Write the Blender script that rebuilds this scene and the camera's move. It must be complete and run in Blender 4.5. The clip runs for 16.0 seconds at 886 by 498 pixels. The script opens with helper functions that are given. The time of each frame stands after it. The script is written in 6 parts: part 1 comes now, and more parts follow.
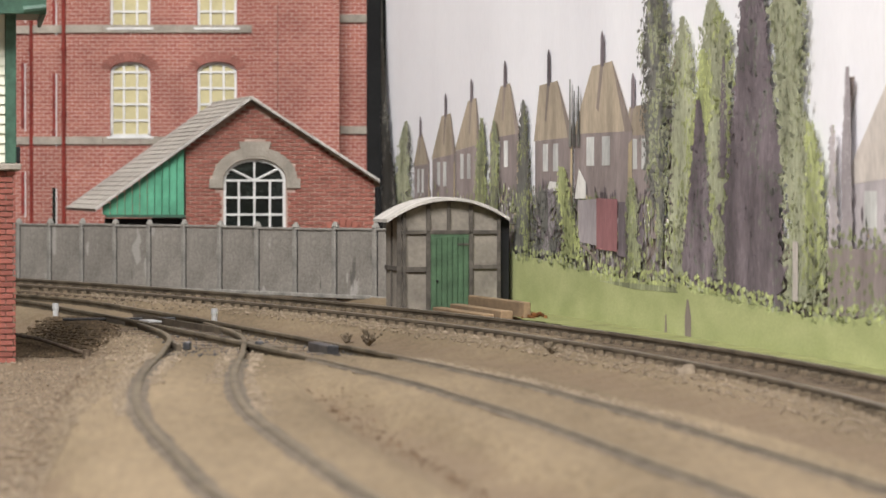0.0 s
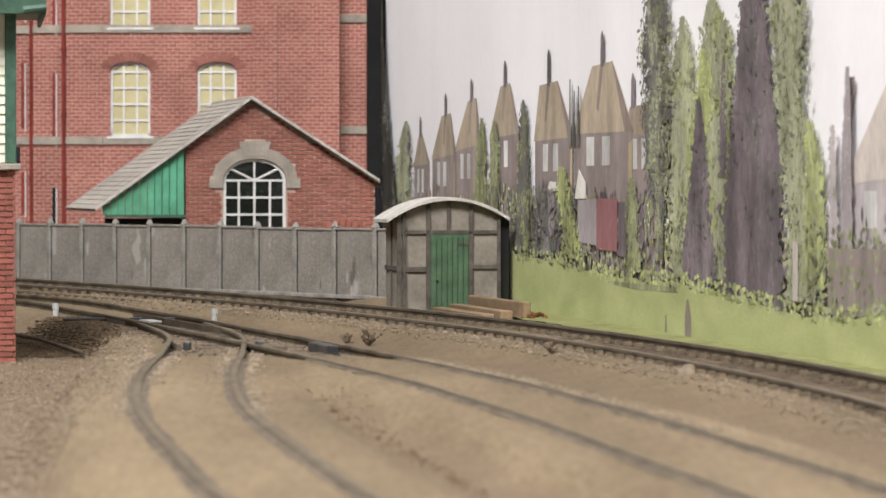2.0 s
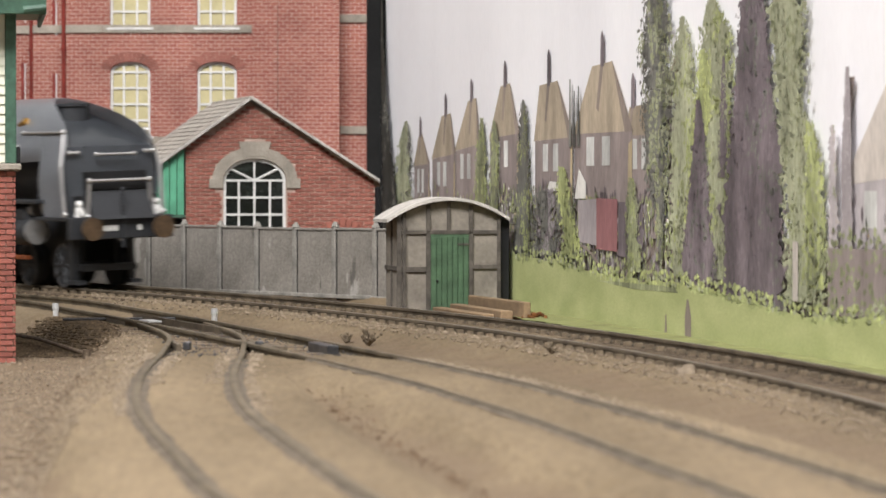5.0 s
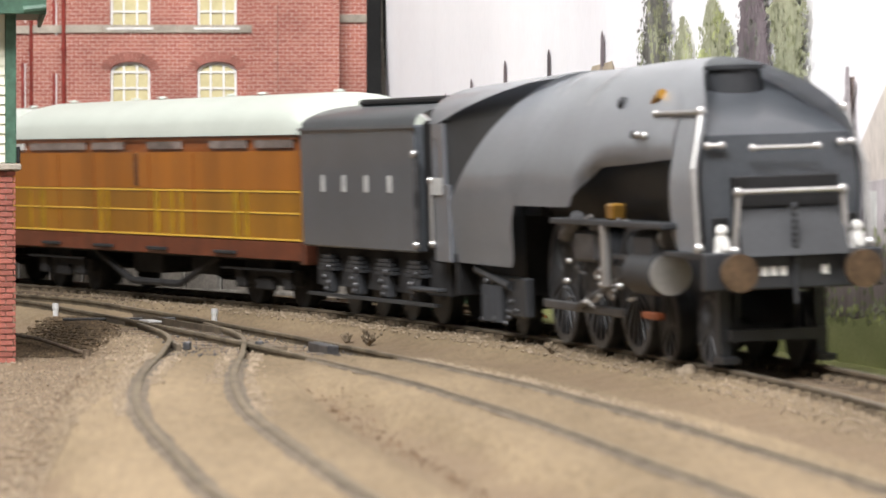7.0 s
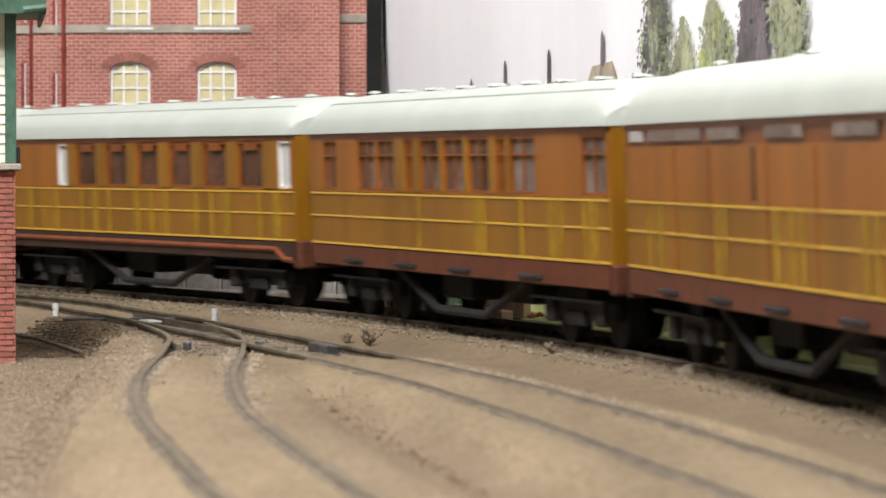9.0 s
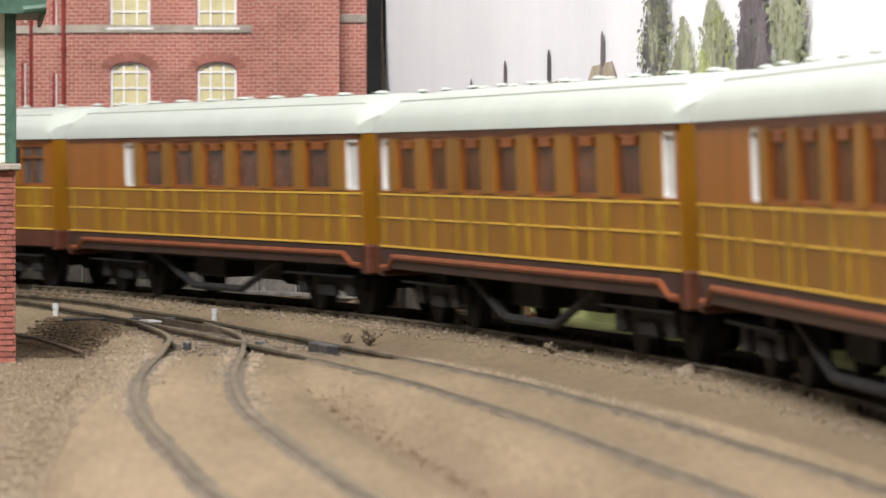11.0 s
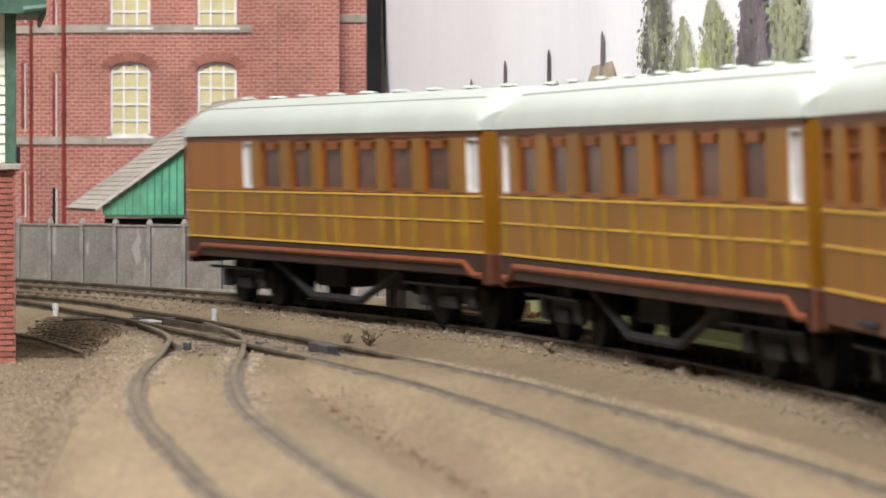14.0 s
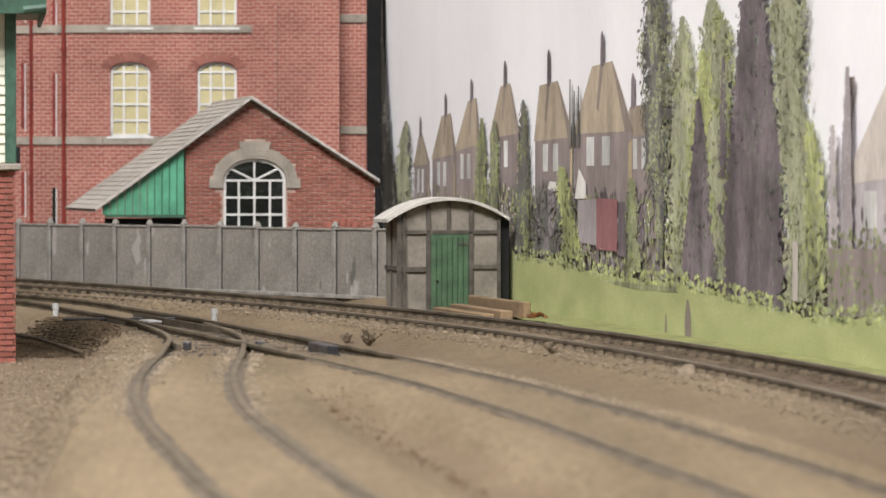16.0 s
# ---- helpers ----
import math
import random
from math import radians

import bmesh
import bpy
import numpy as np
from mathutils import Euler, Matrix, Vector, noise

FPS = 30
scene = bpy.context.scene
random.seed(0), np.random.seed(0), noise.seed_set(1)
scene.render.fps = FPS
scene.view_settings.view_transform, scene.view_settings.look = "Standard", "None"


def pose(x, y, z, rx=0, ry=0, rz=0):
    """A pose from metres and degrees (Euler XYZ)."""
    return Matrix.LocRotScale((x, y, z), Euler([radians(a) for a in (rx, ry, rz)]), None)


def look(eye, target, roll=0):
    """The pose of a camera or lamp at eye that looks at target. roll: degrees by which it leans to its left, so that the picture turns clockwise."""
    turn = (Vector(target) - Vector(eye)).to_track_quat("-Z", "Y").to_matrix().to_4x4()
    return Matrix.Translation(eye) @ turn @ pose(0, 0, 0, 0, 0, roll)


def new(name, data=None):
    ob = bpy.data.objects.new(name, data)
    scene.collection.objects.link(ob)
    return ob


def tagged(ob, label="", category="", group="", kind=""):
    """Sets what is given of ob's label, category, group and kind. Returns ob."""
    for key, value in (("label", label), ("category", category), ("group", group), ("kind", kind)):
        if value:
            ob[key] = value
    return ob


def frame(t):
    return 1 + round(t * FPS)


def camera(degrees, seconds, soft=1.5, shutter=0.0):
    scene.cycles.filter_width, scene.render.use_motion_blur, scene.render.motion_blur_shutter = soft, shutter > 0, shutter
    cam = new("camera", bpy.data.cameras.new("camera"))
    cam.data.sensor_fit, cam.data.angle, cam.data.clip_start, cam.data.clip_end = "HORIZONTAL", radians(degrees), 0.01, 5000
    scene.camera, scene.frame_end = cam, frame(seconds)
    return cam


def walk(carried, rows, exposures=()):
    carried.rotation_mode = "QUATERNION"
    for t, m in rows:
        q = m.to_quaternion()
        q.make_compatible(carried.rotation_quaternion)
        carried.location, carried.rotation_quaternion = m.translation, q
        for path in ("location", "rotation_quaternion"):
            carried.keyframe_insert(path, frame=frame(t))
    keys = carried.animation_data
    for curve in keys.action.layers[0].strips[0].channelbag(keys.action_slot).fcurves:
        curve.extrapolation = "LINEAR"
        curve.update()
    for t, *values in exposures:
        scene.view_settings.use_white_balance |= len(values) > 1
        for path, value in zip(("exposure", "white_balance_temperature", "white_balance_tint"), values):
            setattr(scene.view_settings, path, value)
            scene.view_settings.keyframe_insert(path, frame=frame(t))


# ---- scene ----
# A model railway seen by a long lens standing low beside the track. Plan numbers are in millimetres; MM turns them into metres.
MM = 0.001
EYE_Z = 32.06
cam = camera(11.92, 16.0, soft=1.6, shutter=0.5)
cam.data.dof.use_dof = True
cam.data.dof.focus_distance = 1.07
cam.data.dof.aperture_fstop = 100.0
STAND = pose(0, 0, EYE_Z * MM, 89.154, 0, 0)
walk(cam, [(0.0, STAND), (16.0, STAND)],
     exposures=[(0.0, 0.58), (4.6, 0.58), (5.8, 0.88), (7.0, 0.98), (8.0, 0.88), (9.0, 0.79), (13.4, 0.77), (14.6, 0.70), (15.6, 0.62), (16.0, 0.58)])

# ---- light: a room lit by daylight-white ceiling panels ----
world = bpy.data.worlds.new("room_air")
world.use_nodes = True
world.node_tree.nodes["Background"].inputs[0].default_value = (0.95, 0.97, 1.0, 1)
world.node_tree.nodes["Background"].inputs[1].default_value = 0.55
scene.world = world


def ceiling_lamp(x, y, z, sx, sy, power, target):
    data = bpy.data.lights.new("ceiling_light", "AREA")
    data.shape, data.size, data.size_y, data.energy = "RECTANGLE", sx, sy, power
    data.color = (1.0, 0.985, 0.985)
    ob = new("ceiling_light", data)
    ob.matrix_world = look((x, y, z), target)
    return ob


ceiling_lamp(-0.42, 0.02, 1.38, 1.2, 0.5, 58, (-0.05, 1.1, 0))
ceiling_lamp(0.55, 0.25, 1.38, 0.5, 1.2, 16, (0.0, 1.0, 0))


# ---- materials ----
def mat(name, color, rough=0.7, metal=0.0, scale=200.0, vary=0.12, bump=0.0, bump_scale=900.0, second=None, grain=None, spec=0.3, island=0.0, coat=0.0, gain=0.78):
    """A surface with two scales of variation: broad patches (scale) and fine relief (bump_scale)."""
    color = tuple(c * gain for c in color)
    second = second and tuple(c * gain for c in second)
    m = bpy.data.materials.new(name)
    m.use_nodes = True
    nt = m.node_tree
    n, l = nt.nodes, nt.links
    b = n["Principled BSDF"]
    b.inputs["Roughness"].default_value, b.inputs["Metallic"].default_value = rough, metal
    b.inputs["Specular IOR Level"].default_value = spec
    b.inputs["Coat Weight"].default_value = coat
    co = n.new("ShaderNodeTexCoord")
    mp = n.new("ShaderNodeMapping")
    l.new(co.outputs["Object"], mp.inputs[0])
    if grain:
        mp.inputs["Scale"].default_value = grain
    n1 = n.new("ShaderNodeTexNoise")
    n1.inputs["Scale"].default_value, n1.inputs["Detail"].default_value = scale, 5
    n2 = n.new("ShaderNodeTexNoise")
    n2.inputs["Scale"].default_value, n2.inputs["Detail"].default_value = bump_scale, 4
    l.new(mp.outputs[0], n1.inputs["Vector"])
    l.new(mp.outputs[0], n2.inputs["Vector"])
    ramp = n.new("ShaderNodeValToRGB")
    c2 = second or tuple(c * (1 - 2.2 * vary) for c in color)
    c1 = tuple(min(1, c * (1 + vary)) for c in color)
    ramp.color_ramp.elements[0].position, ramp.color_ramp.elements[1].position = 0.33, 0.67
    ramp.color_ramp.elements[0].color, ramp.color_ramp.elements[1].color = (*c2, 1), (*c1, 1)
    l.new(n1.outputs["Fac"], ramp.inputs[0])
    mix = n.new("ShaderNodeMix")
    mix.data_type, mix.blend_type = "RGBA", "MULTIPLY"
    mix.inputs[0].default_value = 1.0
    fine = n.new("ShaderNodeMapRange")
    fine.inputs[1].default_value, fine.inputs[2].default_value = 0.3, 0.7
    fine.inputs[3].default_value, fine.inputs[4].default_value = 1 - vary * 1.5, 1 + vary * 0.5
    l.new(n2.outputs["Fac"], fine.inputs[0])
    l.new(ramp.outputs[0], mix.inputs[6])
    l.new(fine.outputs[0], mix.inputs[7])
    out = mix.outputs[2]
    if island:
        geo = n.new("ShaderNodeNewGeometry")
        info = n.new("ShaderNodeObjectInfo")
        add = n.new("ShaderNodeMath")
        add.operation = "ADD"
        l.new(geo.outputs["Random Per Island"], add.inputs[0])
        l.new(info.outputs["Random"], add.inputs[1])
        fr = n.new("ShaderNodeMath")
        fr.operation = "FRACT"
        l.new(add.outputs[0], fr.inputs[0])
        mr = n.new("ShaderNodeMapRange")
        mr.inputs[3].default_value, mr.inputs[4].default_value = 1 - island, 1 + island
        l.new(fr.outputs[0], mr.inputs[0])
        mx = n.new("ShaderNodeMix")
        mx.data_type, mx.blend_type = "RGBA", "MULTIPLY"
        mx.inputs[0].default_value = 1.0
        l.new(out, mx.inputs[6])
        l.new(mr.outputs[0], mx.inputs[7])
        out = mx.outputs[2]
    l.new(out, b.inputs["Base Color"])
    if bump:
        bp = n.new("ShaderNodeBump")
        bp.inputs["Strength"].default_value, bp.inputs["Distance"].default_value = bump, 0.0006
        l.new(n2.outputs["Fac"], bp.inputs["Height"])
        l.new(bp.outputs[0], b.inputs["Normal"])
    return m


def brick_mat(name, c1, c2, mortar, course, length):
    """Brickwork by texture for walls that stay far off: course and length in metres."""
    m = bpy.data.materials.new(name)
    m.use_nodes = True
    nt = m.node_tree
    n, l = nt.nodes, nt.links
    b = n["Principled BSDF"]
    b.inputs["Roughness"].default_value = 0.85
    b.inputs["Specular IOR Level"].default_value = 0.2
    co = n.new("ShaderNodeTexCoord")
    sep = n.new("ShaderNodeSeparateXYZ")
    comb = n.new("ShaderNodeCombineXYZ")
    add = n.new("ShaderNodeMath")
    add.operation = "ADD"
    l.new(co.outputs["Object"], sep.inputs[0])
    l.new(sep.outputs[0], add.inputs[0])
    l.new(sep.outputs[1], add.inputs[1])
    l.new(add.outputs[0], comb.inputs[0])
    l.new(sep.outputs[2], comb.inputs[1])
    br = n.new("ShaderNodeTexBrick")
    br.inputs["Scale"].default_value = 1.0
    br.inputs["Brick Width"].default_value, br.inputs["Row Height"].default_value = length, course
    br.inputs["Mortar Size"].default_value = course * 0.10
    br.inputs["Mortar Smooth"].default_value = 0.3
    br.inputs["Color1"].default_value, br.inputs["Color2"].default_value, br.inputs["Mortar"].default_value = (*c1, 1), (*c2, 1), (*mortar, 1)
    l.new(comb.outputs[0], br.inputs["Vector"])
    ns = n.new("ShaderNodeTexNoise")
    ns.inputs["Scale"].default_value, ns.inputs["Detail"].default_value = 45, 6
    l.new(co.outputs["Object"], ns.inputs["Vector"])
    mr = n.new("ShaderNodeMapRange")
    mr.inputs[1].default_value, mr.inputs[2].default_value, mr.inputs[3].default_value, mr.inputs[4].default_value = 0.3, 0.7, 0.78, 1.15
    l.new(ns.outputs["Fac"], mr.inputs[0])
    mx = n.new("ShaderNodeMix")
    mx.data_type, mx.blend_type = "RGBA", "MULTIPLY"
    mx.inputs[0].default_value = 1.0
    l.new(br.outputs["Color"], mx.inputs[6])
    l.new(mr.outputs[0], mx.inputs[7])
    l.new(mx.outputs[2], b.inputs["Base Color"])
    bp = n.new("ShaderNodeBump")
    bp.invert = True
    bp.inputs["Strength"].default_value, bp.inputs["Distance"].default_value = 0.5, 0.0002
    l.new(br.outputs["Fac"], bp.inputs["Height"])
    l.new(bp.outputs[0], b.inputs["Normal"])
    return m


def flaking(m, color, scale, cut, squash):
    """Flakes of another coat show in ragged islands."""
    n, l = m.node_tree.nodes, m.node_tree.links
    b = n["Principled BSDF"]
    src = b.inputs["Base Color"].links[0].from_socket
    co = n.new("ShaderNodeTexCoord")
    info = n.new("ShaderNodeObjectInfo")
    mp = n.new("ShaderNodeMapping")
    mp.inputs["Scale"].default_value = (1, 1, squash)
    mul = n.new("ShaderNodeVectorMath")
    mul.operation = "MULTIPLY_ADD"
    mul.inputs[1].default_value = (7, 3, 5)
    l.new(info.outputs["Random"], mul.inputs[0])
    l.new(co.outputs["Object"], mul.inputs[2])
    l.new(mul.outputs[0], mp.inputs[0])
    ns = n.new("ShaderNodeTexNoise")
    ns.inputs["Scale"].default_value, ns.inputs["Detail"].default_value = scale, 6
    l.new(mp.outputs[0], ns.inputs["Vector"])
    mr = n.new("ShaderNodeMapRange")
    mr.inputs[1].default_value, mr.inputs[2].default_value, mr.inputs[3].default_value, mr.inputs[4].default_value = cut, cut + 0.03, 0, 0.8
    l.new(ns.outputs["Fac"], mr.inputs[0])
    mx = n.new("ShaderNodeMix")
    mx.data_type = "RGBA"
    mx.inputs[7].default_value = (*color, 1)
    l.new(mr.outputs[0], mx.inputs[0])
    l.new(src, mx.inputs[6])
    l.new(mx.outputs[2], b.inputs["Base Color"])


M = {}
M["brick"] = brick_mat("red_brickwork", (0.305, 0.117, 0.088), (0.245, 0.083, 0.065), (0.44, 0.305, 0.26), 0.00138, 0.0031)
M["brick_piece"] = mat("red_brick", (0.36, 0.13, 0.095), 0.85, scale=120, vary=0.10, bump=0.2, bump_scale=2500, island=0.16)
M["arch_brick"] = mat("soft_red_arch_brick", (0.33, 0.135, 0.105), 0.88, scale=120, vary=0.10, bump=0.2, bump_scale=2500, island=0.14)
M["mortar"] = mat("pale_mortar", (0.56, 0.40, 0.33), 0.95, vary=0.1)
M["box_brick"] = mat("orange_red_brick", (0.36, 0.12, 0.09), 0.85, scale=150, vary=0.12, bump=0.25, bump_scale=2500, island=0.18)
M["stone"] = mat("weathered_grey_stone", (0.40, 0.355, 0.295), 0.9, scale=160, vary=0.12, bump=0.3, bump_scale=1500)
M["concrete"] = mat("weathered_concrete", (0.31, 0.285, 0.25), 0.92, scale=60, vary=0.16, bump=0.4, bump_scale=1100, second=(0.225, 0.205, 0.178), island=0.10)
flaking(M["concrete"], (0.36, 0.34, 0.31), 95, 0.61, 0.55)
flaking(M["concrete"], (0.085, 0.08, 0.07), 130, 0.66, 0.3)
M["concrete_post"] = mat("pale_concrete", (0.34, 0.32, 0.285), 0.92, scale=140, vary=0.16, bump=0.3, bump_scale=1400)
M["slate"] = mat("grey_slate", (0.56, 0.515, 0.455), 0.8, scale=180, vary=0.1, bump=0.3, bump_scale=1300, island=0.07)
M["green_board"] = mat("bright_green_paint", (0.12, 0.41, 0.25), 0.6, scale=120, vary=0.1, bump=0.1)
M["hut_green"] = mat("dull_green_paint", (0.085, 0.155, 0.085), 0.65, scale=200, vary=0.15, bump=0.15)
M["trim_green"] = mat("dark_green_paint", (0.07, 0.145, 0.10), 0.5, scale=200, vary=0.15)
M["cream"] = mat("cream_paint", (0.74, 0.74, 0.60), 0.55, scale=150, vary=0.06)
M["white"] = mat("white_paint", (0.80, 0.79, 0.76), 0.55, scale=200, vary=0.05)
M["blind"] = mat("yellow_blind", (0.60, 0.53, 0.30), 0.8, scale=120, vary=0.06)
M["glass"] = mat("dark_window_glass", (0.02, 0.025, 0.022), 0.08, scale=100, vary=0.3, spec=0.5)
M["red_paint"] = mat("dark_red_paint", (0.25, 0.035, 0.025), 0.6, scale=200, vary=0.15)
M["hut_panel"] = mat("grey_asbestos_panel", (0.30, 0.265, 0.22), 0.9, scale=130, vary=0.13, bump=0.2)
M["hut_frame"] = mat("grimy_timber_frame", (0.125, 0.108, 0.09), 0.85, scale=200, vary=0.2, bump=0.2)
M["hut_roof"] = mat("pale_felt_roof", (0.62, 0.58, 0.53), 0.9, scale=140, vary=0.1, bump=0.2)
M["black"] = mat("matt_black", (0.012, 0.012, 0.013), 0.6, vary=0.2)
M["timber"] = mat("sawn_timber", (0.30, 0.205, 0.12), 0.85, scale=160, vary=0.15, grain=(0.3, 1, 1), bump=0.2)
M["rust"] = mat("rusty_iron", (0.20, 0.075, 0.02), 0.85, scale=500, vary=0.25, bump=0.4)
M["sand"] = mat("sandy_ballast", (0.205, 0.152, 0.092), 0.95, scale=34, vary=0.16, bump=0.7, bump_scale=1000, second=(0.140, 0.101, 0.058), grain=(1, 0.16, 1))
M["grit"] = mat("stone_grit", (0.27, 0.21, 0.145), 0.95, scale=300, vary=0.2, bump=0.3, bump_scale=3000, island=0.3)
M["grass"] = mat("green_turf", (0.27, 0.28, 0.11), 0.95, scale=150, vary=0.12, bump=0.5, bump_scale=1500)
M["rail"] = mat("weathered_rail_steel", (0.155, 0.122, 0.085), 0.7, metal=0.1, scale=90, vary=0.2)
M["railhead"] = mat("worn_rail_head", (0.30, 0.26, 0.21), 0.42, metal=0.65, scale=60, vary=0.15)
M["sleeper"] = mat("dusty_sleeper", (0.175, 0.13, 0.09), 0.9, scale=400, vary=0.2, island=0.2)
M["chair"] = mat("dusty_rail_chair", (0.24, 0.185, 0.125), 0.9, scale=400, vary=0.2)
M["dusty_rail"] = mat("sand_dusted_rail", (0.145, 0.114, 0.074), 0.85, scale=90, vary=0.2, bump=0.2)
M["dusty_head"] = mat("sand_dusted_rail_head", (0.155, 0.122, 0.08), 0.7, scale=90, vary=0.2)
M["letter"] = mat("pale_grey_paint", (0.50, 0.50, 0.49), 0.5, vary=0.08)
M["grime"] = mat("oily_ballast", (0.150, 0.118, 0.086), 0.95, scale=120, vary=0.2, bump=0.6, bump_scale=1300)
M["steel"] = mat("bright_steel", (0.62, 0.61, 0.60), 0.35, metal=0.8, vary=0.06)
M["loco"] = mat("battleship_grey_paint", (0.088, 0.097, 0.111), 0.36, scale=35, vary=0.08, bump=0.03, spec=0.5, coat=0.2)
# copies of the engine's grey: casing coloured as lit, cab_grey as shaded
M["casing"] = mat("satin_lit_grey_paint", (0.35, 0.37, 0.402), 0.30, scale=30, vary=0.07, bump=0.03, spec=0.6, coat=0.3)
M["cab_grey"] = mat("shaded_grey_paint", (0.16, 0.17, 0.19), 0.34, scale=30, vary=0.07, spec=0.5, coat=0.2)
M["loco_dark"] = mat("dark_grey_paint", (0.034, 0.036, 0.040), 0.5, scale=60, vary=0.12)
M["under"] = mat("dusty_black_underframe", (0.031, 0.030, 0.031), 0.85, scale=200, vary=0.25)
M["gear"] = mat("oily_grey_metal", (0.11, 0.11, 0.115), 0.42, metal=0.5, scale=300, vary=0.25)
M["brass"] = mat("brass", (0.60, 0.33, 0.07), 0.35, metal=0.9, vary=0.1)
M["buffer"] = mat("brown_buffer_face", (0.13, 0.085, 0.05), 0.45, metal=0.4, vary=0.2)
M["teak"] = mat("varnished_teak", (0.36, 0.125, 0.013), 0.36, scale=60, vary=0.12, grain=(1, 1, 0.08), bump=0.03, spec=0.25)
M["teak_low"] = mat("golden_teak_panel", (0.31, 0.135, 0.010), 0.36, scale=60, vary=0.12, grain=(1, 1, 0.08), spec=0.25)
M["teak_frame"] = mat("red_teak_window_frame", (0.27, 0.078, 0.014), 0.42, scale=80, vary=0.12)
M["lining"] = mat("yellow_lining", (0.74, 0.45, 0.06), 0.45, vary=0.06)
M["gilt"] = mat("yellow_panel_beading", (0.39, 0.225, 0.010), 0.45, vary=0.14)
M["solebar"] = mat("red_brown_solebar", (0.15, 0.040, 0.016), 0.5, scale=120, vary=0.15)
M["plum_sole"] = mat("plum_brown_solebar", (0.115, 0.036, 0.018), 0.5, scale=120, vary=0.18)
M["dark_sole"] = mat("dark_brown_solebar", (0.06, 0.028, 0.02), 0.6, scale=120, vary=0.2)
M["red_step"] = mat("orange_red_truss", (0.235, 0.062, 0.02), 0.5, scale=120, vary=0.12)
M["roof"] = mat("off_white_roof", (0.525, 0.565, 0.51), 0.45, scale=40, vary=0.03)
M["light_pane"] = mat("hazy_window_pane", (0.28, 0.23, 0.21), 0.2, scale=90, vary=0.25, spec=0.4)
M["pane"] = mat("coach_window_pane", (0.165, 0.072, 0.040), 0.2, scale=90, vary=0.3, spec=0.22)
M["smoky_pane"] = mat("smoky_window_pane", (0.20, 0.165, 0.145), 0.14, scale=70, vary=0.35, spec=0.5)
M["frosted"] = mat("frosted_white_pane", (0.66, 0.66, 0.64), 0.3, vary=0.05)
M["wall"] = mat("white_room_wall", (0.72, 0.72, 0.70), 0.9, scale=3, vary=0.03)
M["board"] = mat("plywood_baseboard", (0.36, 0.25, 0.14), 0.8, scale=6, vary=0.1)


# ---- mesh helpers (millimetres) ----
def box(bm, x0, x1, y0, y1, z0, z1, bev=0.0):
    m = Matrix.LocRotScale(((x0 + x1) / 2, (y0 + y1) / 2, (z0 + z1) / 2), None, (abs(x1 - x0), abs(y1 - y0), abs(z1 - z0)))
    r = bmesh.ops.create_cube(bm, size=1.0, matrix=m)
    if bev:
        ed = list({e for v in r["verts"] for e in v.link_edges})
        bmesh.ops.bevel(bm, geom=ed, offset=bev, segments=1, affect="EDGES")


def cyl(bm, p0, p1, r, n=12, r2=None):
    p0, p1 = Vector(p0), Vector(p1)
    d = p1 - p0
    m = Matrix.Translation((p0 + p1) / 2) @ d.to_track_quat("Z", "Y").to_matrix().to_4x4()
    bmesh.ops.create_cone(bm, cap_ends=True, segments=n, radius1=r, radius2=r if r2 is None else r2, depth=d.length, matrix=m)


def ball(bm, c, r, n=10):
    bmesh.ops.create_uvsphere(bm, u_segments=n, v_segments=max(6, n // 2 + 1), radius=r, matrix=Matrix.Translation(c))


def prism(bm, outline, axis, a, b):
    """Extrudes a closed 2D outline along an axis from a to b; the outline lies in the other two axes, in order."""
    def at(u, v, w):
        return {"x": (w, u, v), "y": (u, w, v), "z": (u, v, w)}[axis]
    lo = [bm.verts.new(at(u, v, a)) for u, v in outline]
    hi = [bm.verts.new(at(u, v, b)) for u, v in outline]
    n = len(outline)
    bm.faces.new(lo)
    bm.faces.new(hi[::-1])
    for i in range(n):
        bm.faces.new((lo[i], hi[i], hi[(i + 1) % n], lo[(i + 1) % n]))


def arch(x0, x1, z0, zs, rise, n=10):
    """Outline of an opening with a segmental head."""
    pts = [(x1, z0), (x1, zs)]
    for i in range(1, n):
        a = math.pi * i / n
        pts.append(((x0 + x1) / 2 + (x1 - x0) / 2 * math.cos(a), zs + rise * math.sin(a)))
    return pts + [(x0, zs), (x0, z0)]


def surface(bm, rows, close=False):
    """Joins rows of points into a sheet."""
    vs = [[bm.verts.new(p) for p in r] for r in rows]
    for a, b in zip(vs, vs[1:]):
        k = len(a)
        for i in range(k if close else k - 1):
            bm.faces.new((a[i], a[(i + 1) % k], b[(i + 1) % k], b[i]))
    return vs


def to_mesh(name, bm, material, smooth=True):
    bmesh.ops.recalc_face_normals(bm, faces=bm.faces[:])
    bm.transform(Matrix.Scale(MM, 4))
    me = bpy.data.meshes.new(name)
    bm.to_mesh(me)
    bm.free()
    me.materials.append(material)
    if smooth:
        me.shade_smooth()
        me.set_sharp_from_angle(angle=radians(32))
    return me


def part(name, bm, material, parent, label="", at=None):
    ob = new(name, to_mesh(name, bm, M[material]))
    ob.parent = parent
    if at:
        ob.location = Vector(at) * MM
    return tagged(ob, label)


def thing(name, label, category, x=0, y=0, z=0, turn=0, group="", kind=""):
    ob = new(name)
    ob.empty_display_size = 0.01
    ob.matrix_basis = pose(x * MM, y * MM, z * MM, 0, 0, turn)
    return tagged(ob, label, category, group, kind)


